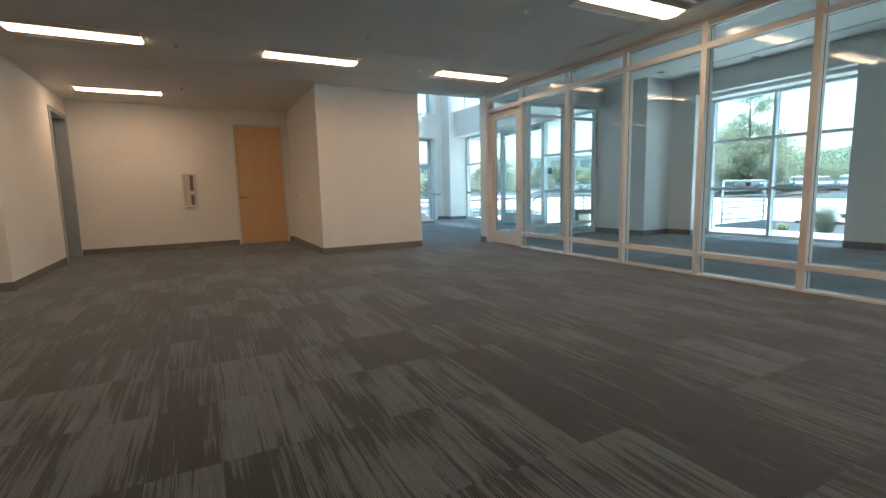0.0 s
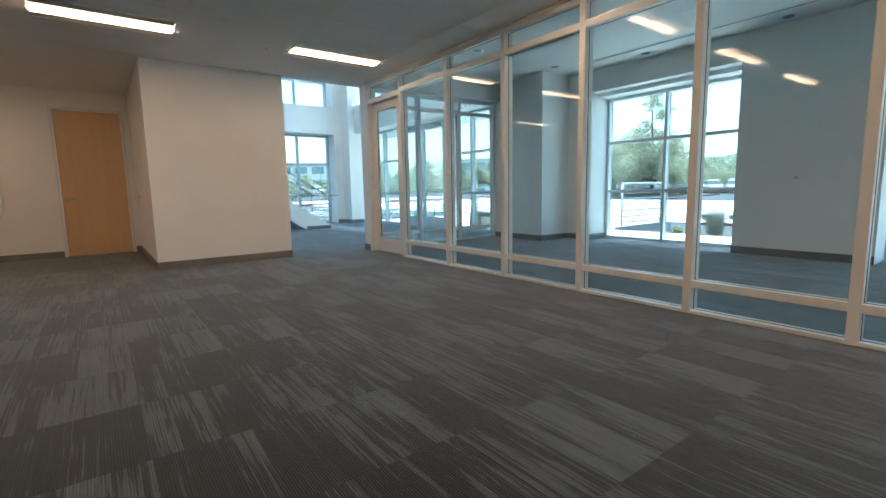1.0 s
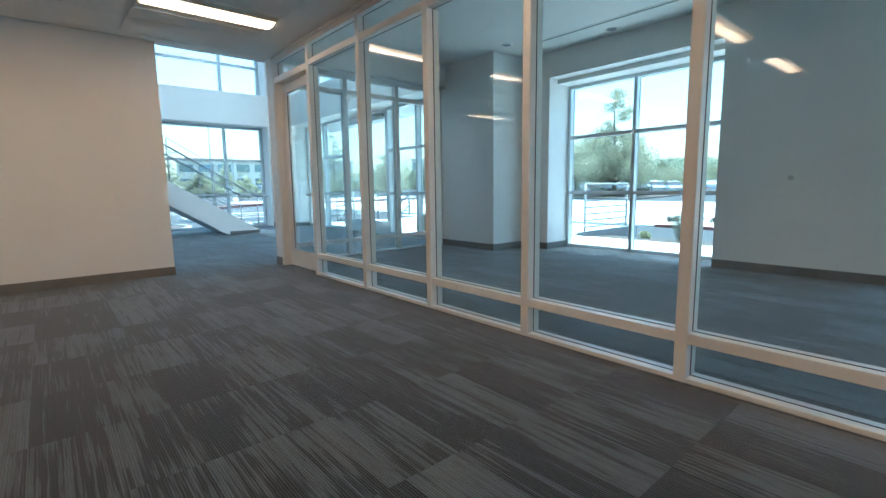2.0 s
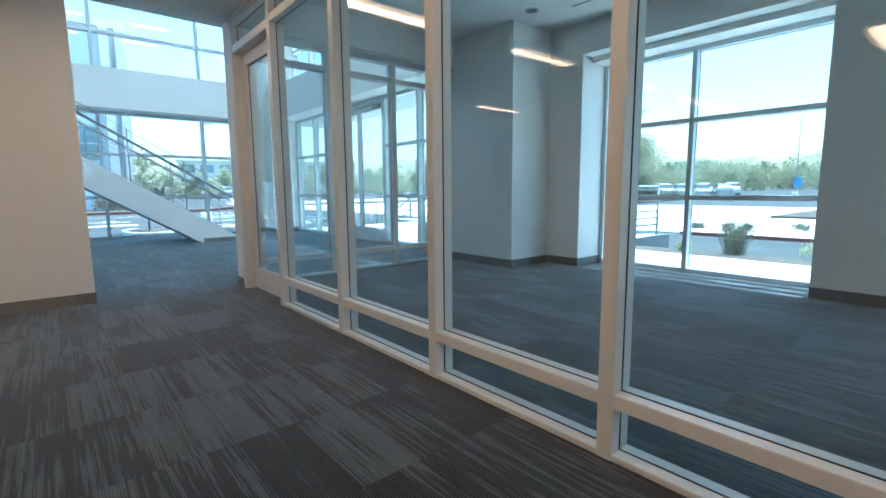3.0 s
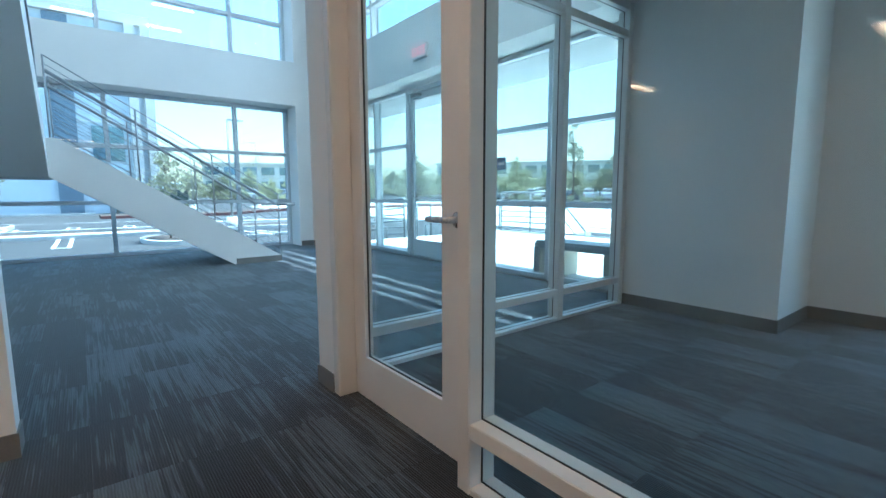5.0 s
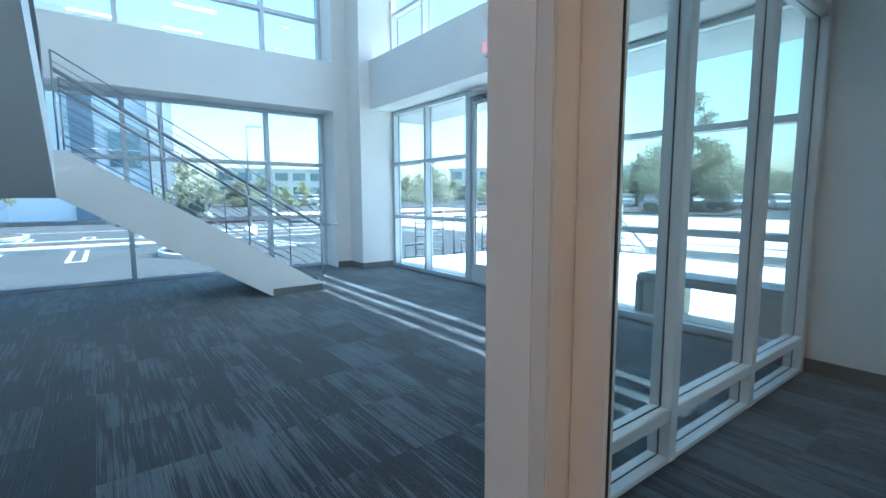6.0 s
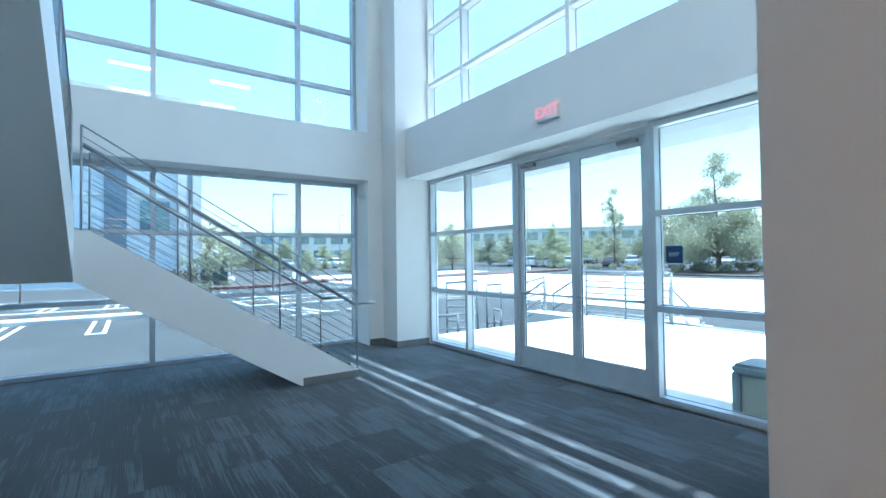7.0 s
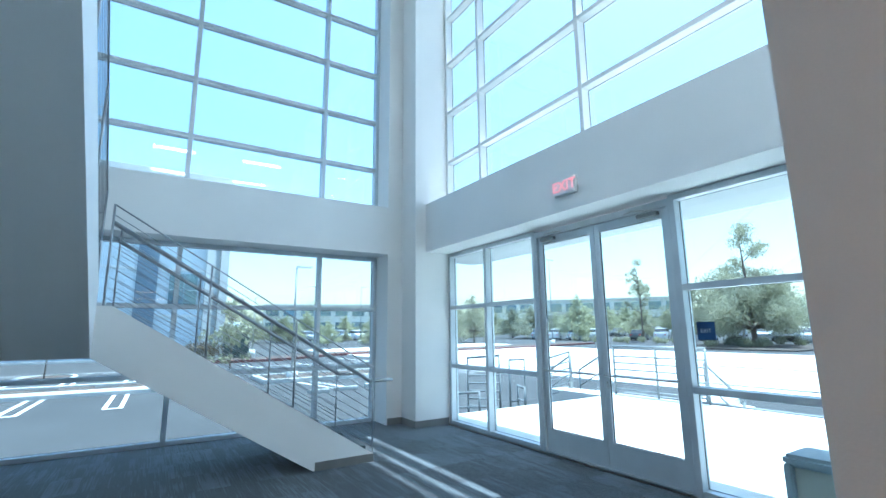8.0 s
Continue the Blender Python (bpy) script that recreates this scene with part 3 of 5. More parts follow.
def entrance_doors():
    a, b = XE - 0.02, XE + 0.025
    jambs = thing("door_frame", "pale aluminium frame round the entrance doors", "door frame", kind="structure")
    part("head", box((XE - 0.055, XE + 0.075, 10.395, 12.345, 2.735, 2.81), bevel=0.003), SILVER, jambs)
    part("jamb", box((XE - 0.055, XE + 0.075, 12.305, 12.345, 0, 2.735), bevel=0.003), SILVER, jambs)
    part("jamb", box((XE - 0.055, XE + 0.075, 10.395, 10.435, 0, 2.735), bevel=0.003), SILVER, jambs)
    part("threshold", box((XE - 0.07, XE + 0.09, 10.435, 12.305, 0, 0.012), bevel=0.003), STEEL, jambs)
    for k, (y0, y1) in enumerate(((11.372, 12.3), (10.439, 11.367))):
        d = thing("door_%d" % (4 + k), "closed entrance door of glass in a pale wide-stile frame", "door", "entrance doors", "structure")
        s = 0.065
        part("leaf_frame", box((a, b, y0, y0 + s, 0.015, 2.73), (a, b, y1 - s, y1, 0.015, 2.73), (a, b, y0 + s, y1 - s, 0.015, 0.28), (a, b, y0 + s, y1 - s, 2.64, 2.73)), SILVER, d)
        m = (a + b) / 2
        part("pane", box((m - 0.003, m + 0.003, y0 + s + 0.001, y1 - s - 0.001, 0.281, 2.639)), WINDOW, d)
        g = 0.008
        part("gasket", box((m - 0.0042, m + 0.0042, y0 + s, y0 + s + g, 0.28, 2.64), (m - 0.0042, m + 0.0042, y1 - s - g, y1 - s, 0.28, 2.64), (m - 0.0042, m + 0.0042, y0 + s + g, y1 - s - g, 0.28, 0.28 + g), (m - 0.0042, m + 0.0042, y0 + s + g, y1 - s - g, 2.64 - g, 2.64)), GASKET, d)
        bar = part("push_bar", pipe([(a, y0 + 0.05, 1.0), (a - 0.06, y0 + 0.05, 1.0), (a - 0.06, y1 - 0.05, 1.0), (a, y1 - 0.05, 1.0)], 0.011, 10), STEEL, d, "slim steel push bar", True)
        hinge = y1 if k == 0 else y0
        sgn = -1 if k == 0 else 1
        clo = part("closer", box((a - 0.06, a, hinge + sgn * 0.2 - 0.12, hinge + sgn * 0.2 + 0.12, 2.665, 2.71), bevel=0.006), RAILM, d, "grey door closer body")
        part("closer_arm", pipe([(a - 0.045, hinge + sgn * 0.12, 2.72), (a - 0.16, hinge + sgn * 0.3, 2.735), (a - 0.05, hinge + sgn * 0.47, 2.745)], 0.009, 8), STEEL, clo, "", True)
        if k == 1:
            part("lock", box((a - 0.008, a, y1 - 0.07, y1 - 0.03, 0.86, 0.94), bevel=0.004), STEEL, d)


entrance_doors()


# ---------------------------------------------------------------- ceiling lights
def troffer(lens, side):
    """A recessed 2 x 4 foot troffer with a centre lens; its origin is the middle of its opening, on the ceiling."""
    t = thing("ceiling_light", "lit recessed ceiling light with a glowing centre lens", "ceiling light", "ceiling lights")
    hx, hy = 0.605, 0.3
    part("trim_frame", box((-hx, hx, -hy, -hy + 0.018, -0.008, 0), (-hx, hx, hy - 0.018, hy, -0.008, 0), (-hx, -hx + 0.018, -hy + 0.018, hy - 0.018, -0.008, 0), (hx - 0.018, hx, -hy + 0.018, hy - 0.018, -0.008, 0)), REFLECT, t)
    for s in (-1, 1):
        pts = [(s * 0.284, -0.002), (s * 0.14, 0.05), (s * 0.14, 0.058), (s * 0.284, 0.006)]
        part("reflector", prism(pts, -hx + 0.018, hx - 0.018, "x"), REFLECT, t, "cream enamel reflector wing")
    part("end_cap", box((-hx + 0.014, -hx + 0.022, -0.284, 0.284, 0.0, 0.08)), REFLECT, t)
    part("end_cap", box((hx - 0.022, hx - 0.014, -0.284, 0.284, 0.0, 0.08)), REFLECT, t)
    part("back_pan", box((-hx + 0.022, hx - 0.022, -0.284, 0.284, 0.072, 0.082)), REFLECT, t)
    part("channel", box((-hx + 0.024, hx - 0.024, -0.142, -0.134, -0.006, 0.054), (-hx + 0.024, hx - 0.024, 0.134, 0.142, -0.006, 0.054)), REFLECT, t, "cream lens channel sides")
    def strip(y0, y1):
        ys = [y0 + (y1 - y0) * k / 6 for k in range(7)]
        pts = [(y0, 0.03)] + [(y, -0.004 - 0.022 * math.sqrt(1 - (y / 0.134) ** 2)) for y in ys] + [(y1, 0.03)]
        return prism(pts, -hx + 0.024, hx - 0.024, "x")

    part("lens", strip(-0.07, 0.07), lens, t, "glowing frosted lens over the tubes")
    for y0, y1 in ((-0.133, -0.07), (0.07, 0.133)):
        part("lens", strip(y0, y1), side, t, "dimmer side of the frosted lens")
    return t


first = troffer(LENS, LENS_SIDE)
first.location = (*LAMP_BACK, CZ)
for x, y in LAMPS:
    copy_thing(first, pose(x, y, CZ))
upper = troffer(LENS_UP, LENS_UP_SIDE)
upper.location = (4.86, 7.3, 7.24)
for x, y in ((2.25, 7.3), (7.47, 7.3), (2.25, 4.9), (4.86, 4.9), (7.47, 4.9)):
    copy_thing(upper, pose(x, y, 7.24))


def sprinkler(x, y, z):
    s = thing("sprinkler", "small white sprinkler head on the ceiling", "sprinkler", "sprinklers", at=(x, y, z))
    bm = bmesh.new()
    tube(bm, (0, 0, -0.004), (0, 0, 0), 0.035, 18)
    part("escutcheon", bm, PLASTIC, s, "", True)
    bm = bmesh.new()
    tube(bm, (0, 0, -0.03), (0, 0, -0.004), 0.008, 10)
    tube(bm, (0, 0, -0.034), (0, 0, -0.03), 0.017, 14)
    part("deflector", bm, STEEL, s)
    return s


sp = sprinkler(2.41, 5.55, CZ)
for x, y in ((0.48, 6.75), (0.47, 9.15), (3.61, 6.75), (3.61, 4.2)):
    copy_thing(sp, pose(x, y, CZ))


def downlight(x, y, z):
    d = thing("downlight", "unlit round recessed downlight in the meeting room ceiling", "downlight", "meeting room downlights", at=(x, y, z))
    bm = bmesh.new()
    tube(bm, (0, 0, -0.006), (0, 0, 0), 0.085, 24)
    part("ring", bm, PLASTIC, d, "", True)
    bm = bmesh.new()
    tube(bm, (0, 0, -0.008), (0, 0, -0.006), 0.066, 24)
    part("baffle", bm, DARKPANEL, d, "dark baffle")
    return d


dl = downlight(6.76, 6.45, RZ)
for x, y in ((8.55, 6.42), (6.76, 4.45), (9.15, 5.06), (6.76, 2.5), (9.15, 3.12)):
    copy_thing(dl, pose(x, y, RZ))

# ceiling grid of the office: tees between the tiles, dropped a hair below them
bm = bmesh.new()
for k in range(-10, 1):
    x = 5.1 - 1.23 * -k
    for y0, y1 in zip([-4.9] + [q + 0.31 for q in (-2.45, 0.6, 3.65, 6.7)], [q - 0.31 for q in (-2.45, 0.6, 3.65, 6.7)] + [8.05]):
        bx(bm, x - 0.006, x + 0.006, y0, y1, CZ - 0.0016, CZ - 0.0004)
for k in range(22):
    y = -4.89 + 0.61 * k
    if all(abs(y - q) > 0.33 for q in (-2.45, 0.6, 3.65, 6.7)) and y < 8.0:
        bx(bm, -6.9, GX0 - 0.03, y - 0.006, y + 0.006, CZ - 0.0018, CZ - 0.0005)
solid("trim", bm, CEIL, "white ceiling tees between the office ceiling tiles", "trim", kind="structure")
bm = bmesh.new()
bx(bm, GX0 - 0.024, GX0 - 0.0005, -5.0, 7.9, CZ - 0.026, CZ - 0.0005)
solid("trim", bm, ALU, "white ceiling angle along the glazed partition", "trim", kind="structure")

# meeting room ceiling: flush panel joints and a long slot diffuser near the windows
bm = bmesh.new()
for x in (6.8, 7.83):
    bx(bm, x - 0.005, x + 0.005, -5.0, 8.0, RZ - 0.0015, RZ - 0.0003)
solid("trim", bm, PLASTIC, "flush joint strips in the meeting room ceiling", "trim", kind="structure")
slot = thing("slot_diffuser", "long narrow air slot in the meeting room ceiling", "air diffuser", at=(8.82, 0, RZ))
part("flange", box((-0.05, -0.022, -5.0, 6.05, -0.006, -0.0005), (0.022, 0.05, -5.0, 6.05, -0.006, -0.0005), bevel=0.002), PLASTIC, slot)
# no recess here: a flat grey strip carries the slot's shade as colour
part("shade_strip", box((-0.022, 0.022, -5.0, 6.05, -0.0035, -0.0006)), SLOT_SHADOW, slot, "flat grey strip painted as the shade in the slot")


# ---------------------------------------------------------------- office fittings
CABINET = material("cabinet_door_enamel", (0.6, 0.59, 0.58), 0.4, vary=0.06, scale=6, fine=100, bump=0.0)


def extinguisher_box():
    x0, x1, z0, z1, y = 0.29, 0.59, 0.8, 1.5, 10.9
    c = thing("extinguisher_cabinet", "white wall cabinet with a fire extinguisher behind a narrow glass slot", "cabinet", at=(0, 0, 0))
    part("cabinet_frame", box((x0, x0 + 0.03, y - 0.05, y, z0, z1), (x1 - 0.03, x1, y - 0.05, y, z0, z1), (x0 + 0.03, x1 - 0.03, y - 0.05, y, z0, z0 + 0.03), (x0 + 0.03, x1 - 0.03, y - 0.05, y, z1 - 0.03, z1), bevel=0.006), PLASTIC, c)
    door = part("cabinet_door", box((x0 + 0.03, 0.447, y - 0.04, y - 0.02, z0 + 0.03, z1 - 0.03), (0.507, x1 - 0.03, y - 0.04, y - 0.02, z0 + 0.03, z1 - 0.03), (0.447, 0.507, y - 0.04, y - 0.02, z0 + 0.03, 0.87), (0.447, 0.507, y - 0.04, y - 0.02, 1.45, z1 - 0.03)), CABINET, c, "white door with a tall narrow slot")
    # shade inside the cabinet, painted as a dark grey panel behind the slot
    inside_shade = material("dim_cabinet_inside", (0.16, 0.15, 0.14), 0.6)
    part("slot_back", box((0.447, 0.507, y - 0.019, y - 0.012, 0.87, 1.45)), inside_shade, c, "grey panel with the dimness of the cabinet inside painted on")
    red_print = material("faded_red_print", (0.55, 0.4, 0.36), 0.5)
    for k in range(9):
        part("letter_bar", box((0.345, 0.365, y - 0.0415, y - 0.04, 1.375 - 0.055 * k, 1.41 - 0.055 * k)), red_print, door)
    part("extinguisher_label", box((0.452, 0.502, y - 0.024, y - 0.0192, 1.07, 1.14), bevel=0.0004), WHITEP, c, "white label of the extinguisher")
    part("extinguisher", box((0.452, 0.502, y - 0.022, y - 0.0192, 1.145, 1.19), bevel=0.0004), REDP, c, "red cylinder behind the slot")
    part("handle", box((0.535, 0.55, y - 0.055, y - 0.04, 1.08, 1.16), bevel=0.003), STEEL, c)


extinguisher_box()


def wall_plate(name, label, at, axis, inner, size=(0.072, 0.115)):
    """A cover plate on a wall; axis tells which way the wall faces."""
    p = thing(name, label, "switch", at=at)
    w, h = size
    if axis == "-y":
        part("plate", box((-w / 2, w / 2, -0.006, 0, -h / 2, h / 2), bevel=0.002), PLASTIC, p)
        part("rocker", box((-w / 5, w / 5, -0.011, -0.006, -h / 4, h / 4), bevel=0.0015), inner, p)
    else:
        s = -1 if axis == "-x" else 1
        part("plate", box((min(0, s * 0.006), max(0, s * 0.006), -w / 2, w / 2, -h / 2, h / 2), bevel=0.002), PLASTIC, p)
        part("rocker", box((min(s * 0.006, s * 0.011), max(s * 0.006, s * 0.011), -w / 5, w / 5, -h / 4, h / 4), bevel=0.0015), inner, p)
    return p


wall_plate("light_switch", "white light switch plate on the core wall", (2.385, 10.2, 1.0), "-x", BLACKP)
wall_plate("light_switch", "white light switch plate on the meeting room wall", (XRI, 3.34, 1.1), "-x", PLASTIC)
wall_plate("thermostat", "white thermostat with a small dark display", (XRI, 2.97, 1.1), "-x", CABINET, (0.13, 0.1))
wall_plate("light_switch", "white switch plate beside the core corner", (3.72, 8.15, 1.0), "-y", PLASTIC)

# ---------------------------------------------------------------- lobby signs


def lettering(name, text, size, m, mat, parent, depth=0.001):
    cu = bpy.data.curves.new(name, "FONT")
    cu.body, cu.size, cu.extrude, cu.align_x, cu.align_y = text, size, depth, "CENTER", "CENTER"
    tmp = bpy.data.objects.new(name, cu)
    me = bpy.data.meshes.new_from_object(tmp)
    bpy.data.objects.remove(tmp)
    me.materials.clear()
    me.materials.append(mat)
    ob = new(name, me)
    ob.parent = parent
    ob.matrix_local = m
    return ob


FACE_W = Matrix(((0, 0, -1, 0), (-1, 0, 0, 0), (0, 1, 0, 0), (0, 0, 0, 1)))   # lettering that faces -x
es = thing("exit_sign", "lit exit sign with red letters over the entrance", "exit sign", at=(XEI, 11.3, 3.11))
part("housing", box((-0.05, 0, -0.16, 0.16, -0.1, 0.1), bevel=0.008), PLASTIC, es)
part("face_plate", box((-0.054, -0.05, -0.15, 0.15, -0.09, 0.09), bevel=0.001), PLASTIC, es)
lettering("letters", "EXIT", 0.17, Matrix.Translation((-0.0555, 0, 0)) @ FACE_W, EXITRED, es)

bs = thing("window_sign", "blue tactile exit sign on the entrance glass", "sign", at=(XE + 0.035, 10.2, 1.48))
part("panel", box((-0.006, 0, -0.085, 0.085, -0.085, 0.085), bevel=0.002), BLUEP, bs)
lettering("letters", "EXIT", 0.05, Matrix.Translation((-0.0075, 0, 0.0)) @ FACE_W, WHITEP, bs)


# ---------------------------------------------------------------- stair
def stair():
    s = thing("staircase", "white two-flight lobby stair with carpeted treads and steel cable rails", "staircase", kind="structure")
    near = [(7.01, 0.0), (7.01, 0.09), (4.33, 1.77), (4.2, 1.77), (4.2, 1.3), (6.3, 0.0)]
    part("stringer", prism(near, 13.1, 13.15), WALL, s, "white boxed stringer")
    part("stringer", prism(near, 14.4, 14.45), WALL, s, "white boxed stringer")
    part("soffit", prism([(6.3, 0.004), (4.2, 1.304), (4.2, 1.35), (6.34, 0.03)], 13.15, 14.4), WALL, s, "plain white underside")
    n = 9
    for i in range(n):
        x1 = 6.94 - i * 0.29
        z1 = (i + 1) * 0.176
        part("step", box((x1 - 0.31, x1, 13.15, 14.4, max(0.0, z1 - 0.176), z1 - 0.001), bevel=0.006), CARPET_FAR, s, "carpeted step")
    part("landing", box((2.75, 4.2, 13.1, 14.45, 1.29, 1.757)), WALL, s, "white boxed landing")
    part("landing_carpet", box((2.8, 4.2, 13.12, 14.4, 1.757, 1.764)), CARPET_FAR, s)
    # upper flight towards the upper floor slab
    part("stringer", prism([(13.1, 1.29), (10.2, 3.4), (10.2, 4.0), (13.1, 1.95)], 4.16, 4.21, "x"), WALL, s, "white boxed stringer")
    part("stringer", prism([(13.1, 1.29), (10.2, 3.4), (10.2, 4.0), (13.1, 1.95)], 2.75, 2.8, "x"), WALL, s, "white boxed stringer")
    part("soffit", prism([(13.1, 1.294), (10.2, 3.404), (10.2, 3.45), (13.1, 1.34)], 2.8, 4.16, "x"), WALL, s, "plain white underside")
    for i in range(11):
        y1 = 13.1 - i * 0.263
        z1 = 1.76 + (i + 1) * 0.185
        part("step", box((2.8, 4.16, y1 - 0.27, y1, z1 - 0.185, z1 - 0.001), bevel=0.006), CARPET_FAR, s, "carpeted step")
    part("base_strip", box((6.32, 7.015, 13.092, 13.1, 0, 0.09), (7.01, 7.018, 13.1, 14.45, 0, 0.09)), TRIM, s, "dark rubber base strip")
    return s


stairs = stair()
stairs.location = (0.035, 0.05, 0)


def flight_rail(name, label, start, end, posts, hand_shift, tail):
    """A cable rail up a flight: start and end are the foot line's ends (on the stringer)."""
    r = thing(name, label, "railing", "stair rails")
    a, b = Vector(start), Vector(end)
    d = b - a

    def on(f, up):
        return a + d * f + Vector((0, 0, up))

    for f in posts:
        part("post", pipe([on(f, -0.12), on(f, 0.98)], 0.0105, 10), RAILSTEEL, r, "slim steel post", True)
    part("top_rail", pipe([on(posts[0], 0.98), on(posts[-1], 0.98)], 0.007, 10), RAILSTEEL, r, "slim steel top rail", True)
    side = Vector(hand_shift)
    line = [on(posts[0], 0.82) + side, on(posts[-1], 0.82) + side]
    part("handrail", pipe(([line[0] + Vector(tail), line[0]] if tail else [line[0]]) + [line[1]], 0.021, 12), RAILSTEEL, r, "round steel handrail", True)
    for f in posts:
        q = on(f, 0.82)
        part("bracket", pipe([q + Vector((0, 0, -0.06)), q + side * 0.8 + Vector((0, 0, -0.06)), q + side + Vector((0, 0, -0.02))], 0.006, 6), RAILSTEEL, r)
    for k in range(9):
        z = 0.08 + 0.1 * k
        bm = bmesh.new()
        tube(bm, on(posts[0], z), on(posts[-1], z), 0.0035, 6)
        part("cable", bm, RAILSTEEL, r, "thin steel cable", True)
    return r


flight_rail("stair_rail", "steel cable rail on the open side of the stair", (7.045, 13.175, 0.09), (4.295, 13.175, 1.775), (0.0, 0.345, 0.675, 1.0), (0, 0.09, 0), (0.3, 0, 0))
flight_rail("stair_rail", "steel cable rail on the window side of the stair", (7.045, 14.475, 0.09), (4.295, 14.475, 1.775), (0.0, 0.345, 0.675, 1.0), (0, -0.09, 0), (0.3, 0, 0))
flight_rail("stair_rail", "steel cable rail beside the upper flight", (4.22, 13.17, 1.9), (4.22, 10.3, 3.93), (0.0, 0.33, 0.66, 1.0), (-0.09, 0, 0), None)


# ---------------------------------------------------------------- outside: ground
def land(x, y):
    """Height of the open ground."""
    r = math.hypot(x - 6, y - 10)
    east = min(1, max(0, (x - 10) / 6))
    north = min(1, max(0, (y - 15.8) / 2.5)) * min(1, max(0, (24 - x) / 10))
    z = -0.14 - max(0.3 * east, 0.56 * north)
    if r > 48:
        z += (r - 48) * 0.022 if r < 130 else 1.8 + (r - 130) * 0.012
    return z


def ring_coords(fine0, fine1, step):
    c = [-3000, -1200, -600, -300, -200]
    v = fine0
    while v <= fine1:
        c.append(v)
        v += step
    return c + [300, 600, 1200, 3000]


def sheet(name, xs, ys, lift, mat, label, category, kind="structure", skirt=0.0):
    bm = bmesh.new()
    g = [[bm.verts.new((x, y, land(x, y) + lift)) for y in ys] for x in xs]
    for i in range(len(xs) - 1):
        for j in range(len(ys) - 1):
            bm.faces.new((g[i][j], g[i + 1][j], g[i + 1][j + 1], g[i][j + 1]))
    if skirt:
        r = bmesh.ops.extrude_face_region(bm, geom=bm.faces[:])
        bmesh.ops.translate(bm, verts=[v for v in r["geom"] if isinstance(v, bmesh.types.BMVert)], vec=(0, 0, skirt))
        bmesh.ops.recalc_face_normals(bm, faces=bm.faces[:])
    return solid(name, bm, mat, label, category, kind=kind)


def span(a, b, n):
    return [a + (b - a) * i / n for i in range(n + 1)]


XS = ring_coords(-120, 200, 8)
YS = ring_coords(-120, 200, 8)
bm = bmesh.new()
grid = [[bm.verts.new((x, y, land(x, y) - (0.61 if -66 < x < 130 and -58 < y < 98 else 0.06))) for y in YS] for x in XS]
for i in range(len(XS) - 1):
    for j in range(len(YS) - 1):
        bm.faces.new((grid[i][j], grid[i + 1][j], grid[i + 1][j + 1], grid[i][j + 1]))
solid("ground", bm, GRASS, "dry grassy ground out to the horizon", "ground", kind="structure")

sheet("road", span(-62, 62, 62), span(15.3, 98, 48), 0.0, ASPHALT, "sunlit grey asphalt car park north of the building", "road")
sheet("road", span(14.5, 130, 40), span(-60, 15.3, 26), 0.0, ASPHALT, "sunlit asphalt drive east of the terrace", "road")
sheet("road", span(62, 130, 20), span(15.3, 110, 30), 0.0, ASPHALT, "sunlit asphalt of the far car park", "road")
solid("pavement", box((9.12, 14.5, 7.4, 15.3, -0.9, -0.02), (10.07, 11.8, -12, 7.4, -0.9, -0.03)), CONCRETE, "bright concrete entrance terrace and path", "pavement", kind="structure")
solid("planting_bed", prism([(11.8, -0.9), (14.42, -0.9), (14.42, -0.36), (13.3, -0.14), (11.8, -0.06)], -12, 7.3), EARTH, "mulched planting bed beside the path", "planting bed", kind="structure")
solid("kerb", box((14.42, 14.57, -12, 7.298, -0.9, -0.31)), KERB, "concrete kerb of the planting bed", "kerb", kind="structure")
sheet("pavement", span(19.6, 26, 6), span(-40, 6, 12), 0.09, CONCRETE, "bright concrete walk across the drive", "pavement", skirt=-0.3)
sheet("kerb", span(19.4, 19.6, 1), span(-40, 9.0, 12), 0.1, REDKERB, "red painted kerb along the drive", "kerb", skirt=-0.4)
sheet("pavement", span(19.6, 44, 20), span(6, 60, 20), 0.05, CONCRETE, "bright concrete forecourt", "pavement", skirt=-0.2)
sheet("road", span(29.3, 29.6, 1), span(-40, 60, 20), 0.075, ASPHALT, "asphalt seam between the walks", "road")
sheet("road", span(21.4, 21.6, 1), span(6.2, 40, 12), 0.075, ASPHALT, "asphalt seam across the forecourt", "road")
sheet("planting_bed", span(50, 61, 6), span(25, 37, 6), 0.12, EARTH, "planted island before the car park", "planting bed", skirt=-0.3)
sheet("planting_bed", span(29.9, 44, 8), span(-6, 9.2, 6), 0.14, EARTH, "mulched island beside the drive", "planting bed", skirt=-0.4)

# north car park: median, kerbs, wheel stops and stall marks
LOT = -0.7                  # level of the north car park
solid("kerb", box((-42, 7.3, 29.5, 30.6, LOT - 0.4, LOT + 0.15), bevel=0.02), KERB, "wide pale concrete strip along the car park median", "kerb", kind="structure")
solid("planting_bed", box((-42, 7.3, 30.6, 32.6, LOT - 0.4, LOT + 0.1)), EARTH, "dark mulched median strip in the car park", "planting bed", kind="structure")
solid("kerb", box((-42, 7.3, 32.6, 32.9, LOT - 0.4, LOT + 0.18), bevel=0.02), KERB, "thin pale median kerb", "kerb", kind="structure")
solid("kerb", box((9.4, 25, 29.8, 30.05, LOT - 0.4, LOT + 0.18), (9.4, 25, 32.75, 33.0, LOT - 0.4, LOT + 0.18), (9.15, 9.4, 29.8, 33.0, LOT - 0.4, LOT + 0.18), bevel=0.02), KERB, "pale kerb round the lamp island", "kerb", kind="structure")
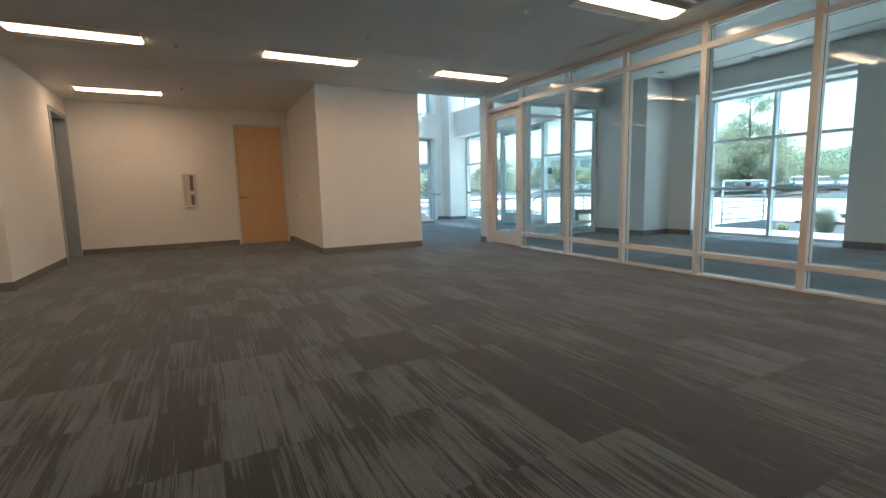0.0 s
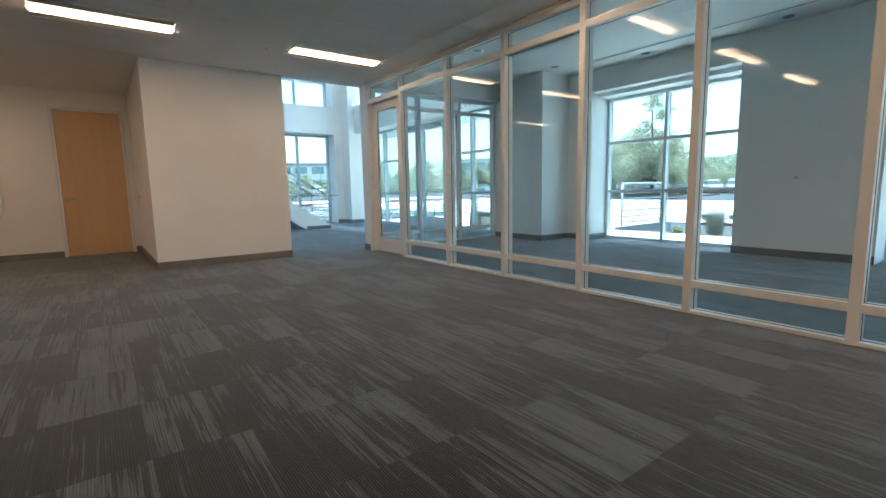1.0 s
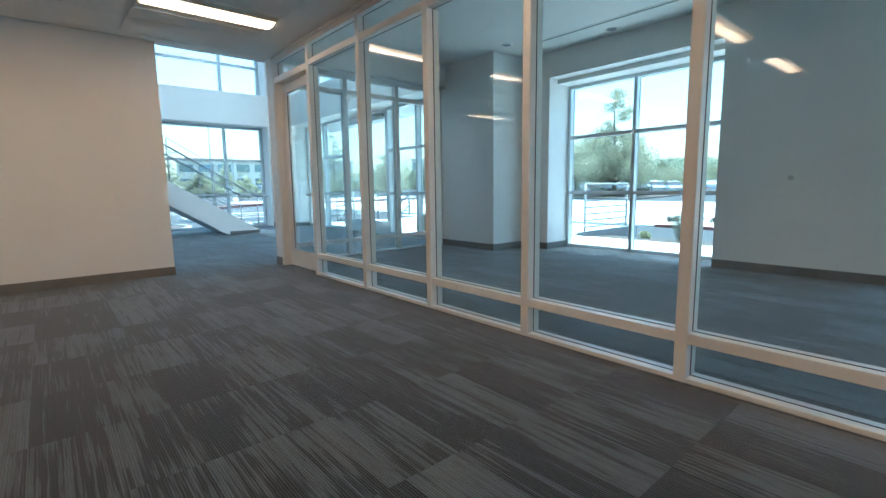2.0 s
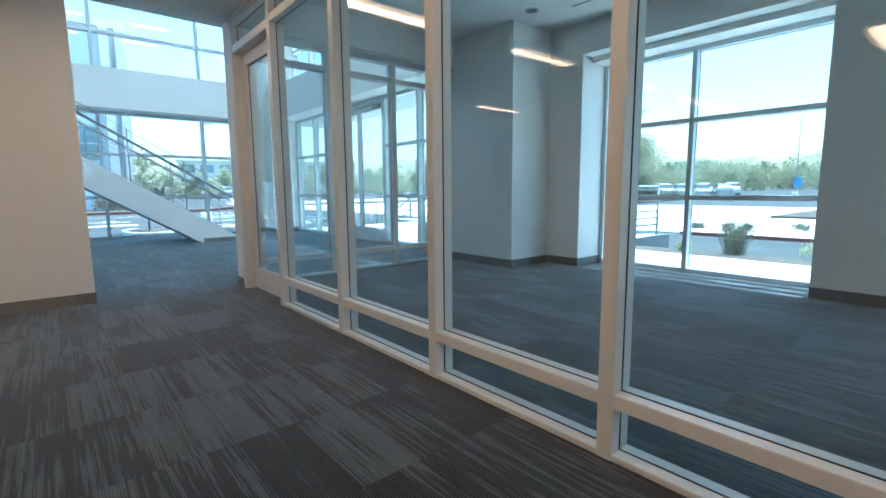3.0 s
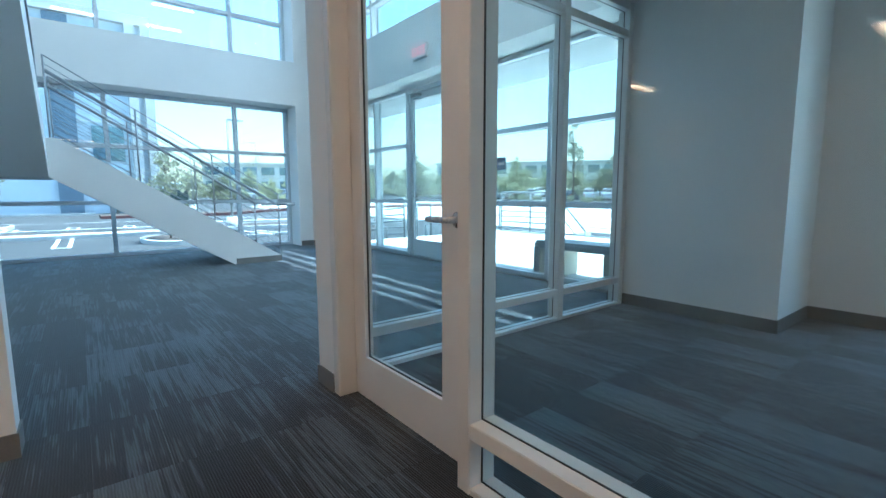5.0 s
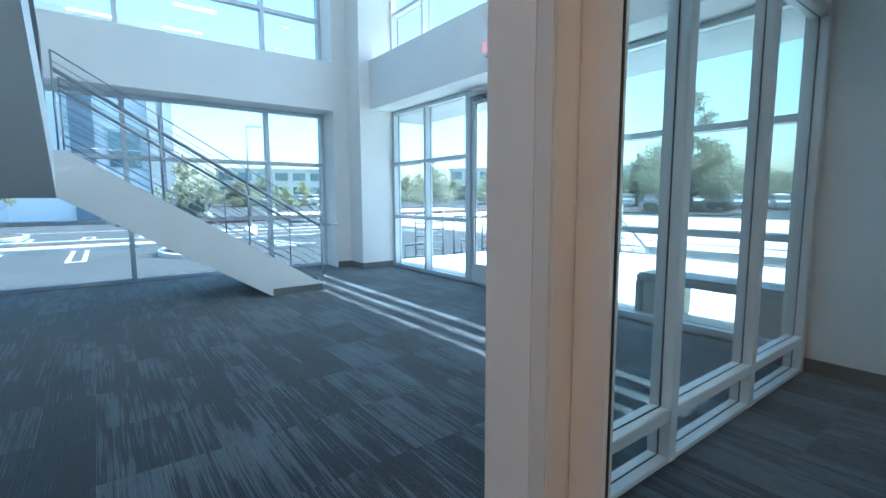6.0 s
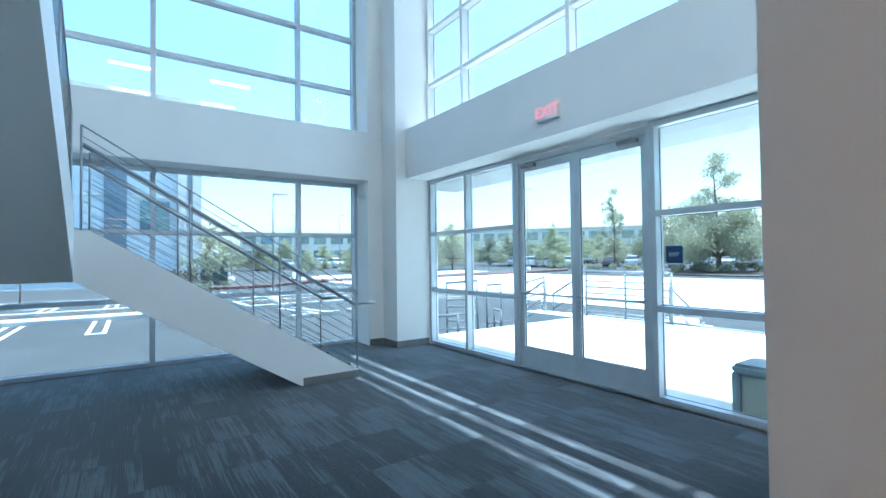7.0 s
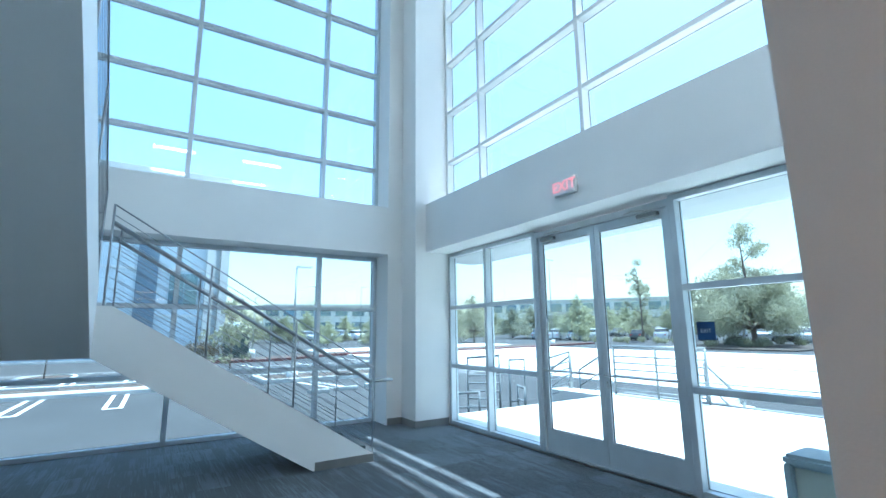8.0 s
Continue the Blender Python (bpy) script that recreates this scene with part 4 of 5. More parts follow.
solid("planting_bed", box((9.4, 25, 30.05, 32.75, LOT - 0.4, LOT + 0.13)), EARTH, "mulched lamp island in the car park", "planting bed", kind="structure")
solid("kerb", box((9.9, 30.5, 35.7, 36.6, LOT - 0.4, LOT + 0.13), bevel=0.02), KERB, "pale concrete crossing strip", "kerb", kind="structure")


def oval_island(cx, cy, rx, ry):
    """A kerbed island with round ends, filled with mulch."""
    bm = bmesh.new()
    n = 28
    rings = []
    for f, z in ((1.0, LOT - 0.3), (1.0, LOT + 0.15), (0.86, LOT + 0.16), (0.86, LOT + 0.05)):
        rings.append([bm.verts.new((cx + math.cos(6.2832 * k / n) * rx * f, cy + math.sin(6.2832 * k / n) * (ry - rx * (1 - f)), z)) for k in range(n)])
    for a, b in zip(rings, rings[1:]):
        for k in range(n):
            bm.faces.new((a[k], a[(k + 1) % n], b[(k + 1) % n], b[k]))
    solid("kerb", bm, KERB, "pale kerb round a small tree island", "kerb", kind="structure")
    bm = bmesh.new()
    top = [bm.verts.new((cx + math.cos(6.2832 * k / n) * rx * 0.87, cy + math.sin(6.2832 * k / n) * (ry - rx * 0.13), LOT + 0.1)) for k in range(n)]
    low = [bm.verts.new((v.co.x, v.co.y, LOT - 0.3)) for v in top]
    bm.faces.new(top)
    for k in range(n):
        bm.faces.new((low[k], low[(k + 1) % n], top[(k + 1) % n], top[k]))
    solid("planting_bed", bm, EARTH, "mulched island round a young tree", "planting bed", kind="structure")


oval_island(0.5, 38.6, 1.25, 2.2)
oval_island(7.2, 25.9, 1.0, 1.9)
stop = None
for x, y in [(10.2 + 1.27 * i, 25.3 + 0.376 * i) for i in range(6)] + [(-4.3 + 1.92 * i, 31.9) for i in range(6)]:
    if stop is None:
        stop = solid("wheel_stop", box((-0.4, 0.4, -0.09, 0.09, 0, 0.14), bevel=0.02), KERB, "pale concrete wheel stop block", "wheel stop", "wheel stops")
        stop.location = (x, y, land(x, y))
    else:
        copy_thing(stop, pose(x, y, land(x, y) + (0.1 if y > 31 else 0)))


def mark(x0, x1, y0, y1, lean=0.0):
    """One painted line of a stall, lying on the asphalt."""
    bm = bmesh.new()
    z = land((x0 + x1) / 2, y0) + 0.004
    v = [bm.verts.new(p) for p in ((x0, y0, z), (x1, y0, z), (x1 + lean, y1, z), (x0 + lean, y1, z), (x0, y0, z - 0.003), (x1, y0, z - 0.003), (x1 + lean, y1, z - 0.003), (x0 + lean, y1, z - 0.003))]
    for f in ((0, 1, 2, 3), (0, 4, 5, 1), (1, 5, 6, 2), (2, 6, 7, 3), (3, 7, 4, 0)):
        bm.faces.new([v[i] for i in f])
    return bm


def marks(rows):
    for x0, x1, y0, y1, lean in rows:
        solid("stall_line", mark(x0, x1, y0, y1, lean), PAINT, "white painted parking stall line", "road marking", "stall lines", kind="structure")


stalls = []
for i in range(12):
    x = 3.66 - i * 2.45
    stalls += [(x, x + 0.12, 25.5, 29.45, 0.06), (x + 0.42, x + 0.54, 25.5, 29.45, 0.06), (x + 0.12, x + 0.42, 25.5, 25.64, 0)]
for i in range(13):
    x = 6.2 - i * 2.45
    stalls += [(x, x + 0.12, 33.1, 37.4, 0.2), (x + 0.42, x + 0.54, 33.1, 37.4, 0.2), (x + 0.32, x + 0.62, 37.26, 37.4, 0)]
for i in range(9):
    x = 11.2 + i * 3.4
    stalls += [(x, x + 0.14, 26.3, 29.7, -0.67), (x + 0.6, x + 0.74, 26.3, 29.7, -0.67), (x, x + 0.14, 38.9, 44.3, -0.8)]
stalls += [(10.5, 46, 37.8, 37.96, 0), (-42, 9, 42.4, 42.56, 0)]
marks(stalls)
sheet("kerb", span(5.7, 52, 20), span(47.4, 47.75, 1), 0.2, REDKERB, "red painted kerb across the car park", "kerb", skirt=-0.4)
sheet("planting_bed", span(5.7, 52, 20), span(47.75, 51.6, 3), 0.18, EARTH, "mulched verge behind the red kerb", "planting bed", skirt=-0.4)
solid("kerb", box((-40, 5.6, 56.4, 56.7, LOT - 0.4, LOT + 0.16), bevel=0.02), KERB, "pale kerb before the neighbouring building", "kerb", kind="structure")
solid("planting_bed", box((-40, 5.6, 56.7, 58.1, LOT - 0.4, LOT + 0.12)), EARTH, "mulched strip before the neighbouring building", "planting bed", kind="structure")


# ---------------------------------------------------------------- outside: rails, bench, poles
def terrace_rail(points, label, n_bars=5, height=1.05, posts=None):
    """A pipe rail along a line on the terrace: posts, a top rail and lower bars."""
    r = thing("terrace_rail", label, "railing", "terrace rails")
    a, b = Vector(points[0]), Vector(points[1])
    n = posts or max(1, round((b - a).length / 1.4))
    for i in range(n + 1):
        q = a.lerp(b, i / n)
        bm = bmesh.new()
        tube(bm, q - Vector((0, 0, 0.06)), q + Vector((0, 0, height)), 0.027, 10)
        part("post", bm, RAILM, r, "", True)
    bm = bmesh.new()
    tube(bm, a + Vector((0, 0, height)), b + Vector((0, 0, height)), 0.031, 10)
    part("top_rail", bm, RAILM, r, "", True)
    for k in range(n_bars):
        z = 0.12 + (height - 0.2) * k / n_bars
        bm = bmesh.new()
        tube(bm, a + Vector((0, 0, z)), b + Vector((0, 0, z)), 0.019, 8)
        part("bar", bm, RAILM, r, "", True)
    return r


T = -0.02
terrace_rail([(12.4, 7.43, T), (14.3, 7.43, T)], "painted steel terrace rail with level bars", 6, 1.1, 1)
terrace_rail([(14.42, 13.15, T), (14.42, 15.4, T)], "painted steel terrace rail with level bars", 6, 1.12, 2)
terrace_rail([(14.58, 13.28, T), (14.58, 12.58, T - 0.7)], "sloping stair rail down from the terrace", 2, 0.82, 1)
terrace_rail([(14.42, 16.8, T - 0.1), (14.42, 17.7, T - 0.6)], "sloping stair rail at the terrace corner", 2, 0.95, 1)
terrace_rail([(15.75, 16.8, T - 0.1), (15.75, 17.7, T - 0.6)], "sloping stair rail at the terrace corner", 2, 0.95, 1)
terrace_rail([(13.3, 16.79, -0.3), (14.36, 16.79, T - 0.1)], "level rail above the corner steps", 5, 1.05, 1)
terrace_rail([(11.5, 16.25, -0.32), (11.5, 17.5, -0.42)], "level ramp rail beside the car park", 6, 1.27, 1)
terrace_rail([(11.1, 16.5, -0.3), (11.1, 17.4, -0.42)], "low rail at the foot of the ramp", 1, 0.45, 1)
terrace_rail([(12.4, 16.43, -0.3), (13.2, 17.6, -0.4)], "low loop rail beside the ramp", 1, 0.45, 1)
terrace_rail([(12.68, 17.3, -0.4), (13.2, 17.3, -0.4)], "small loop rail beside the steps", 1, 1.16, 1)
for i in range(3):
    solid("step", box((14.5, 15.8, 16.8 + 0.3 * i, 17.1 + 0.3 * i, -0.9, -0.2 - 0.15 * i)), CONCRETE, "concrete step at the terrace corner", "step", "terrace steps", kind="structure")
    solid("step", box((14.66, 15.9, 13.0 - 0.3 * i, 13.3 - 0.3 * i, -0.9, -0.16 - 0.13 * i)), CONCRETE, "concrete step down from the terrace", "step", "terrace steps", kind="structure")
solid("pavement", box((13.9, 14.5, 15.3, 17.1, -0.9, -0.025), (14.66, 15.9, 13.3, 13.9, -0.9, -0.024)), CONCRETE, "bright concrete landing at the terrace corner", "pavement", kind="structure")
WALLGREY = material("retaining_wall_render", (0.2, 0.21, 0.22), 0.85, vary=0.15, scale=2, fine=60, bump=0.15)
solid("retaining_wall", box((12.06, 14.5, 7.3, 7.398, -0.8, 0.02), (14.502, 14.655, 7.3, 12.9, -0.8, 0.0), (14.502, 14.655, 12.9, 15.3, -0.8, 0.01)), WALLGREY, "low grey retaining wall under the terrace rail", "wall", kind="structure")


def bench():
    b = thing("bench", "concrete bench with a grey wrapped seat and pale inner legs", "bench", at=(0, 0, T))
    x0, x1, y0, y1 = 9.36, 9.86, 8.35, 9.82
    part("seat", box((x0, x1, y0, y1, 0.36, 0.46), bevel=0.03), BENCHM, b, "grey cast seat")
    for y, s in ((y0, 1), (y1, -1)):
        part("end_panel", box((x0 + 0.004, x1 - 0.004, min(y + s * 0.004, y + s * 0.07), max(y + s * 0.004, y + s * 0.07), 0, 0.38), bevel=0.012), BENCHM, b, "grey end panel")
        part("leg", box((x0 + 0.05, x1 - 0.05, min(y + s * 0.07, y + s * 0.42), max(y + s * 0.07, y + s * 0.42), 0, 0.36), bevel=0.012), BENCHLEG, b, "pale block leg")


bench()


def light_pole(x, y, h, arms, base=0.6):
    p = thing("light_pole", "tall pale car park light pole on a round concrete base", "light pole", "light poles", at=(x, y, land(x, y)))
    bm = bmesh.new()
    tube(bm, (0, 0, -0.2), (0, 0, base), 0.28, 20)
    part("base", bm, CONCRETE, p, "round concrete base", True)
    bm = bmesh.new()
    tube(bm, (0, 0, base), (0, 0, h), 0.06, 12, 0.04)
    part("pole", bm, RAILM, p, "", True)
    for s in arms:
        part("head", box((min(0, s * 0.75), max(0, s * 0.75), -0.12, 0.12, h - 0.02, h + 0.08), bevel=0.02), ALU, p, "flat lamp head")
    return p


light_pole(10.74, 31.3, 5.5, (1,))
light_pole(13.8, 59.1, 5.9, (1,))
light_pole(20.3, 59.1, 7.0, (-1,))
light_pole(47.6, 50.2, 10.7, (1, -1))
light_pole(70, 17, 10, (1,))
light_pole(30, 70, 8, (1,))

ps = thing("parking_sign", "blue parking sign on a post by the drive", "sign", at=(42, 10.85, land(42, 10.85)))
bm = bmesh.new()
tube(bm, (0, 0, 0), (0, 0, 2.3), 0.03, 8)
part("post", bm, RAILM, ps)
part("panel", box((-0.03, 0, -0.22, 0.22, 1.5, 2.1), bevel=0.005), material("bright_blue_sign", (0.05, 0.16, 0.42), 0.5), ps, "bright blue panel")
hy = thing("hydrant", "yellow fire hydrant on the drive edge", "hydrant", at=(43, 8.6, land(43, 8.6) + 0.14))
bm = bmesh.new()
tube(bm, (0, 0, 0), (0, 0, 0.6), 0.11, 12)
bmesh.ops.create_uvsphere(bm, u_segments=12, v_segments=6, radius=0.12, matrix=Matrix.Translation((0, 0, 0.62)))
part("barrel", bm, material("yellow_paint", (0.6, 0.42, 0.04), 0.5), hy)
bm = bmesh.new()
tube(bm, (-0.2, 0, 0.42), (0.2, 0, 0.42), 0.05, 10)
part("nozzle", bm, STEEL, hy)


# ---------------------------------------------------------------- outside: cars
CAR_PAINT = [material("car_paint_" + n, c, 0.25, metal=m, vary=0.05, scale=2, fine=20, bump=0.0) for n, c, m in
             (("white", (0.75, 0.75, 0.75), 0.0), ("silver", (0.5, 0.52, 0.54), 0.6), ("grey", (0.12, 0.13, 0.14), 0.5), ("blue", (0.04, 0.08, 0.2), 0.4), ("black", (0.02, 0.02, 0.022), 0.3))]


def loft(sections):
    """A closed body through sections: each a list of points in the same order."""
    bm = bmesh.new()
    rows = [[bm.verts.new(p) for p in sec] for sec in sections]
    n = len(rows[0])
    for a, b in zip(rows, rows[1:]):
        for i in range(n):
            bm.faces.new((a[i], a[(i + 1) % n], b[(i + 1) % n], b[i]))
    bm.faces.new(rows[0]), bm.faces.new(list(reversed(rows[-1])))
    bmesh.ops.recalc_face_normals(bm, faces=bm.faces[:])
    return bm


def car(paint, tall, label):
    c = thing("car", label, "car", "parked cars")
    hz = 0.2 if tall else 0.0

    def sec(x, w, z0, z1):
        return [(x, -w, z0), (x, -w * 1.02, (z0 + z1) / 2), (x, -w * 0.94, z1), (x, w * 0.94, z1), (x, w * 1.02, (z0 + z1) / 2), (x, w, z0)]
    bonnet = 0.82 + hz * 0.7
    body = part("body", loft([sec(-2.25, 0.72, 0.4, 0.72 + hz), sec(-2.15, 0.85, 0.25, 0.95 + hz), sec(-0.9, 0.9, 0.22, 0.98 + hz), sec(0.9, 0.9, 0.22, 0.98 + hz * 0.9), sec(1.9, 0.87, 0.24, bonnet), sec(2.2, 0.72, 0.32, bonnet - 0.14)]), paint, c)
    rear = -2.0 if tall else -1.75
    part("cabin", loft([sec(rear, 0.76, 0.93 + hz, 0.99 + hz), sec(rear + 0.5, 0.68, 0.93 + hz, 1.42 + hz), sec(0.15, 0.68, 0.93 + hz, 1.44 + hz), sec(0.98, 0.76, 0.93 + hz, 0.98 + hz)]), CARGLASS, c, "dark car windows")
    part("roof", loft([sec(rear + 0.42, 0.64, 1.36 + hz, 1.42 + hz), sec(rear + 0.6, 0.66, 1.4 + hz, 1.475 + hz), sec(0.1, 0.66, 1.42 + hz, 1.485 + hz), sec(0.28, 0.62, 1.36 + hz, 1.4 + hz)]), paint, c)
    for x in (-1.38, 1.38):
        for y in (-0.8, 0.8):
            bm = bmesh.new()
            tube(bm, (x, y - 0.11, 0.33), (x, y + 0.11, 0.33), 0.33, 20)
            w = part("wheel", bm, TYRE, c, "black tyre", True)
            bm = bmesh.new()
            tube(bm, (x, y - 0.118, 0.33), (x, y + 0.118, 0.33), 0.2, 16)
            part("rim", bm, STEEL, w, "", True)
    for y in (-0.58, 0.58):
        part("headlight", box((2.08, 2.2, y - 0.16, y + 0.16, 0.58, 0.7), bevel=0.02), PLASTIC, c)
        part("tail_light", box((-2.26, -2.12, y - 0.14, y + 0.14, 0.68, 0.86), bevel=0.02), REDP, c)
    return c


names = ("white", "silver", "dark grey", "blue", "black")
protos = []
for i, p in enumerate(CAR_PAINT):
    protos.append(car(p, i in (0, 1), "parked %s car in the open car park" % names[i]))
spots = []
rng = random.Random(5)
for i in range(15):                       # rows of the eastern car park
    spots.append((58 + i * 1.2, 63.0 - i * 2.7, 24))
for i in range(12):
    spots.append((72 + i * 1.2, 70.0 - i * 2.8, 24))
for i in range(9):
    spots.append((24 + i * 2.8, 84 + i * 0.2, 90))
for i in range(6):
    spots.append((51 + i * 0.6, 9.6 - i * 3.0, 4))
spots += [(68.5, 33.2, 30), (67.3, 30.5, 28), (66.4, 28.0, 30), (65.8, 25.6, 26), (65.0, 22.8, 25)]
used = set()
for x, y, turn in spots:
    if rng.random() < 0.12:
        continue
    k = rng.choice((0, 0, 0, 0, 1, 1, 1, 2, 2, 4, 3)) if x > 40 else rng.choice((0, 0, 1, 2))
    x, y = x + rng.uniform(-0.3, 0.3), y + rng.uniform(-0.2, 0.2)
    m = pose(x, y, land(x, y) + 0.002, 0, 0, turn + rng.choice((0, 180)) + rng.uniform(-2, 2))
    if k not in used:
        used.add(k)
        protos[k].matrix_basis = m
    else:
        copy_thing(protos[k], m)
for k in range(5):
    if k not in used:
        protos[k].matrix_basis = pose(84, 20 + 3 * k, land(84, 20 + 3 * k), 0, 0, 24)


# ---------------------------------------------------------------- outside: trees and shrubs
def leaf_cloud(rng, blobs, count, size):
    """Many small bent leaf clumps, scattered through lumpy blobs (x, y, z, radius)."""
    verts, faces = [], []
    weights = [b[3] ** 2 for b in blobs]
    for _ in range(count):
        bxx, byy, bzz, br = rng.choices(blobs, weights)[0]
        u, v, w = rng.gauss(0, 1), rng.gauss(0, 1), rng.gauss(0, 1)
        q = math.sqrt(u * u + v * v + w * w) or 1
        rr = br * (0.12 + 1.08 * rng.random() ** 0.7)
        c = Vector((bxx + u / q * rr, byy + v / q * rr, bzz + w / q * rr * 0.8))
        turn = Euler((rng.uniform(0, 6.3), rng.uniform(0, 6.3), rng.uniform(0, 6.3))).to_matrix()
        s = size * rng.uniform(0.6, 1.3)
        i = len(verts)
        for p in ((-s, 0, 0), (0, -s * 0.45, s * 0.15), (s, 0, 0), (0, s * 0.45, s * 0.15)):
            verts.append(c + turn @ Vector(p))
        faces.append((i, i + 1, i + 2, i + 3))
    me = bpy.data.meshes.new("crown")
    me.from_pydata([tuple(v) for v in verts], [], faces)
    return me


def tree(seed, h, spread, leaf, count, size, label, airy=False, cone=False):
    rng = random.Random(seed)
    t = thing("tree", label, "tree", "trees")
    bm = bmesh.new()
    trunk_h = h * (0.3 if not airy else 0.4)
    th = h * (0.6 if airy else 1)
    tube(bm, (0, 0, -0.3), (0.01 * h, 0, trunk_h), th * 0.02, 9, th * 0.013)
    tube(bm, (0.01 * h, 0, trunk_h), (0, 0.02 * h, h * 0.85), th * 0.013, 8, th * 0.004)
    blobs = []
    for k in range(44 if cone else 26 if airy else 20):
        a = rng.uniform(0, 6.28)
        z = h * (0.16 + 0.7 * rng.random() ** 1.35 if cone else rng.uniform(0.36, 0.86))
        reach = spread * (max(0.2, 1.1 - 0.95 * abs(z / h - 0.26) / 0.62) if cone else 1.05 - abs(z / h - 0.5) * 1.5) * rng.uniform(0.45, 1.0)
        e = Vector((math.cos(a) * reach, math.sin(a) * reach, z))
        tube(bm, (0, 0, max(trunk_h * 0.8, z - reach * 0.8)), e, th * 0.007, 6, th * 0.002)
        blobs.append((e.x, e.y, e.z, spread * rng.uniform(0.2, 0.42) * (0.85 - 0.6 * z / h if cone else 0.45 if airy else 1)))
    blobs.append((0, 0, h * 0.92, spread * (0.13 if cone else 0.25)))
    for k in range(7 if cone else 0):
        blobs.append((rng.uniform(-0.08, 0.08) * spread, rng.uniform(-0.08, 0.08) * spread, h * (0.5 + 0.06 * k), spread * (0.3 - 0.03 * k)))
    blobs.append((0, 0, h * (0.45 if cone else 0.6), spread * 0.45))
    part("trunk", bm, BARK, t, "brown trunk with limbs", True)
    me = leaf_cloud(rng, blobs, count, size)
    me.materials.append(leaf)
    cr = new("crown", me)
    cr.parent = t
    return t


def oak_tree():
    """A broad low crown with a thin leader above it."""
    rng = random.Random(19)
    t = thing("tree", "broad grey-green tree with a thin leader on a planted island", "tree", "trees")
    bm = bmesh.new()
    tube(bm, (0, 0, -0.3), (0.1, 0, 2.2), 0.26, 10, 0.19)
    tube(bm, (0.1, 0, 2.2), (-0.2, 0.2, 11.3), 0.17, 8, 0.03)
    blobs = []
    for k in range(46):
        a, z = rng.uniform(0, 6.28), rng.uniform(1.5, 6.6)
        reach = 4.9 * math.sqrt(max(0.1, 1 - ((z - 3.7) / 3.4) ** 2)) * rng.uniform(0.35, 1.0)
        e = (math.cos(a) * reach, math.sin(a) * reach, z)
        tube(bm, (0, 0, max(1.6, z - reach * 0.6)), e, 0.07, 6, 0.02)
        blobs.append((*e, rng.uniform(0.75, 1.5)))
    for k in range(15):
        z = 6.4 + 0.38 * k
        a, reach = rng.uniform(0, 6.28), rng.uniform(0.3, 2.3) * (1 - 0.05 * k)
        e = (math.cos(a) * reach - 0.15, math.sin(a) * reach, z)
        tube(bm, (-0.15, 0.1, z - reach * 0.7), e, 0.035, 6, 0.01)
        blobs.append((*e, rng.uniform(0.5, 0.95)))
    part("trunk", bm, BARK, t, "brown trunk with limbs", True)
    me = leaf_cloud(rng, blobs, 30000, 0.12)
    me.materials.append(LEAF_DRY)
    new("crown", me).parent = t
    return t


oak = oak_tree()
oak.matrix_basis = pose(57.2, 31.4, land(57.2, 31.4)) @ Matrix.Diagonal((1.2, 1.2, 1.08, 1))
airy = tree(8, 11.5, 2.4, LEAF_DRY, 3400, 0.1, "slender open tree at the car park edge", True)
airy.matrix_basis = pose(60, 46.1, land(60, 46.1))
young = tree(12, 3.5, 1.2, LEAF_DRY, 520, 0.11, "young tree on a kerbed island", True)
young.matrix_basis = pose(0.5, 37.9, LOT + 0.08)
copy_thing(young, pose(7.2, 26.0, LOT + 0.08, 0, 0, 70))
round_a = tree(21, 7.0, 3.6, LEAF_DRY, 4200, 0.17, "olive green tree in the distant belt", cone=True)
round_a.matrix_basis = pose(44, 62, land(44, 62))
round_b = tree(34, 8.0, 3.4, LEAF, 4200, 0.17, "dark green tree in the distant belt", cone=True)
round_b.matrix_basis = pose(68, 44, land(68, 44))
round_c = tree(55, 7.0, 3.2, LEAF_PALE, 4200, 0.16, "pale yellow-green tree in the distant belt", cone=True)
round_c.matrix_basis = pose(60, 57, land(60, 57))
rng = random.Random(77)
for i in range(170):                       # belts of trees round the car parks
    bearing = radians(rng.uniform(9, 58))
    d = rng.uniform(74, 125)
    if i > 63:
        bearing, d = radians(rng.uniform(62, 97)), rng.uniform(112, 150)
    if i < 16:
        bearing, d = radians(rng.uniform(8, 30)), rng.uniform(62, 85)
    if i > 83:
        bearing, d = radians(rng.uniform(52, 104)), rng.uniform(122, 180)
    if i > 130:
        bearing, d = radians(rng.uniform(48, 104)), rng.uniform(104, 120)
    x, y = 5 + math.sin(bearing) * d, 8 + math.cos(bearing) * d
    f = rng.uniform(0.55, 1.15) * (0.55 if i < 16 else 0.5 if i > 130 else 0.85 if i > 63 else 0.95)
    copy_thing(rng.choice((round_a, round_b, round_a, round_c, round_c)), pose(x, y, land(x, y), 0, 0, rng.uniform(0, 360)) @ Matrix.Diagonal((f * 1.15, f * 1.15, f * 0.85, 1)))
for x, y, f in ((40, 72, 0.9),):
    copy_thing(airy, pose(x, y, land(x, y), 0, 0, x * 7) @ Matrix.Diagonal((f, f, f, 1)))


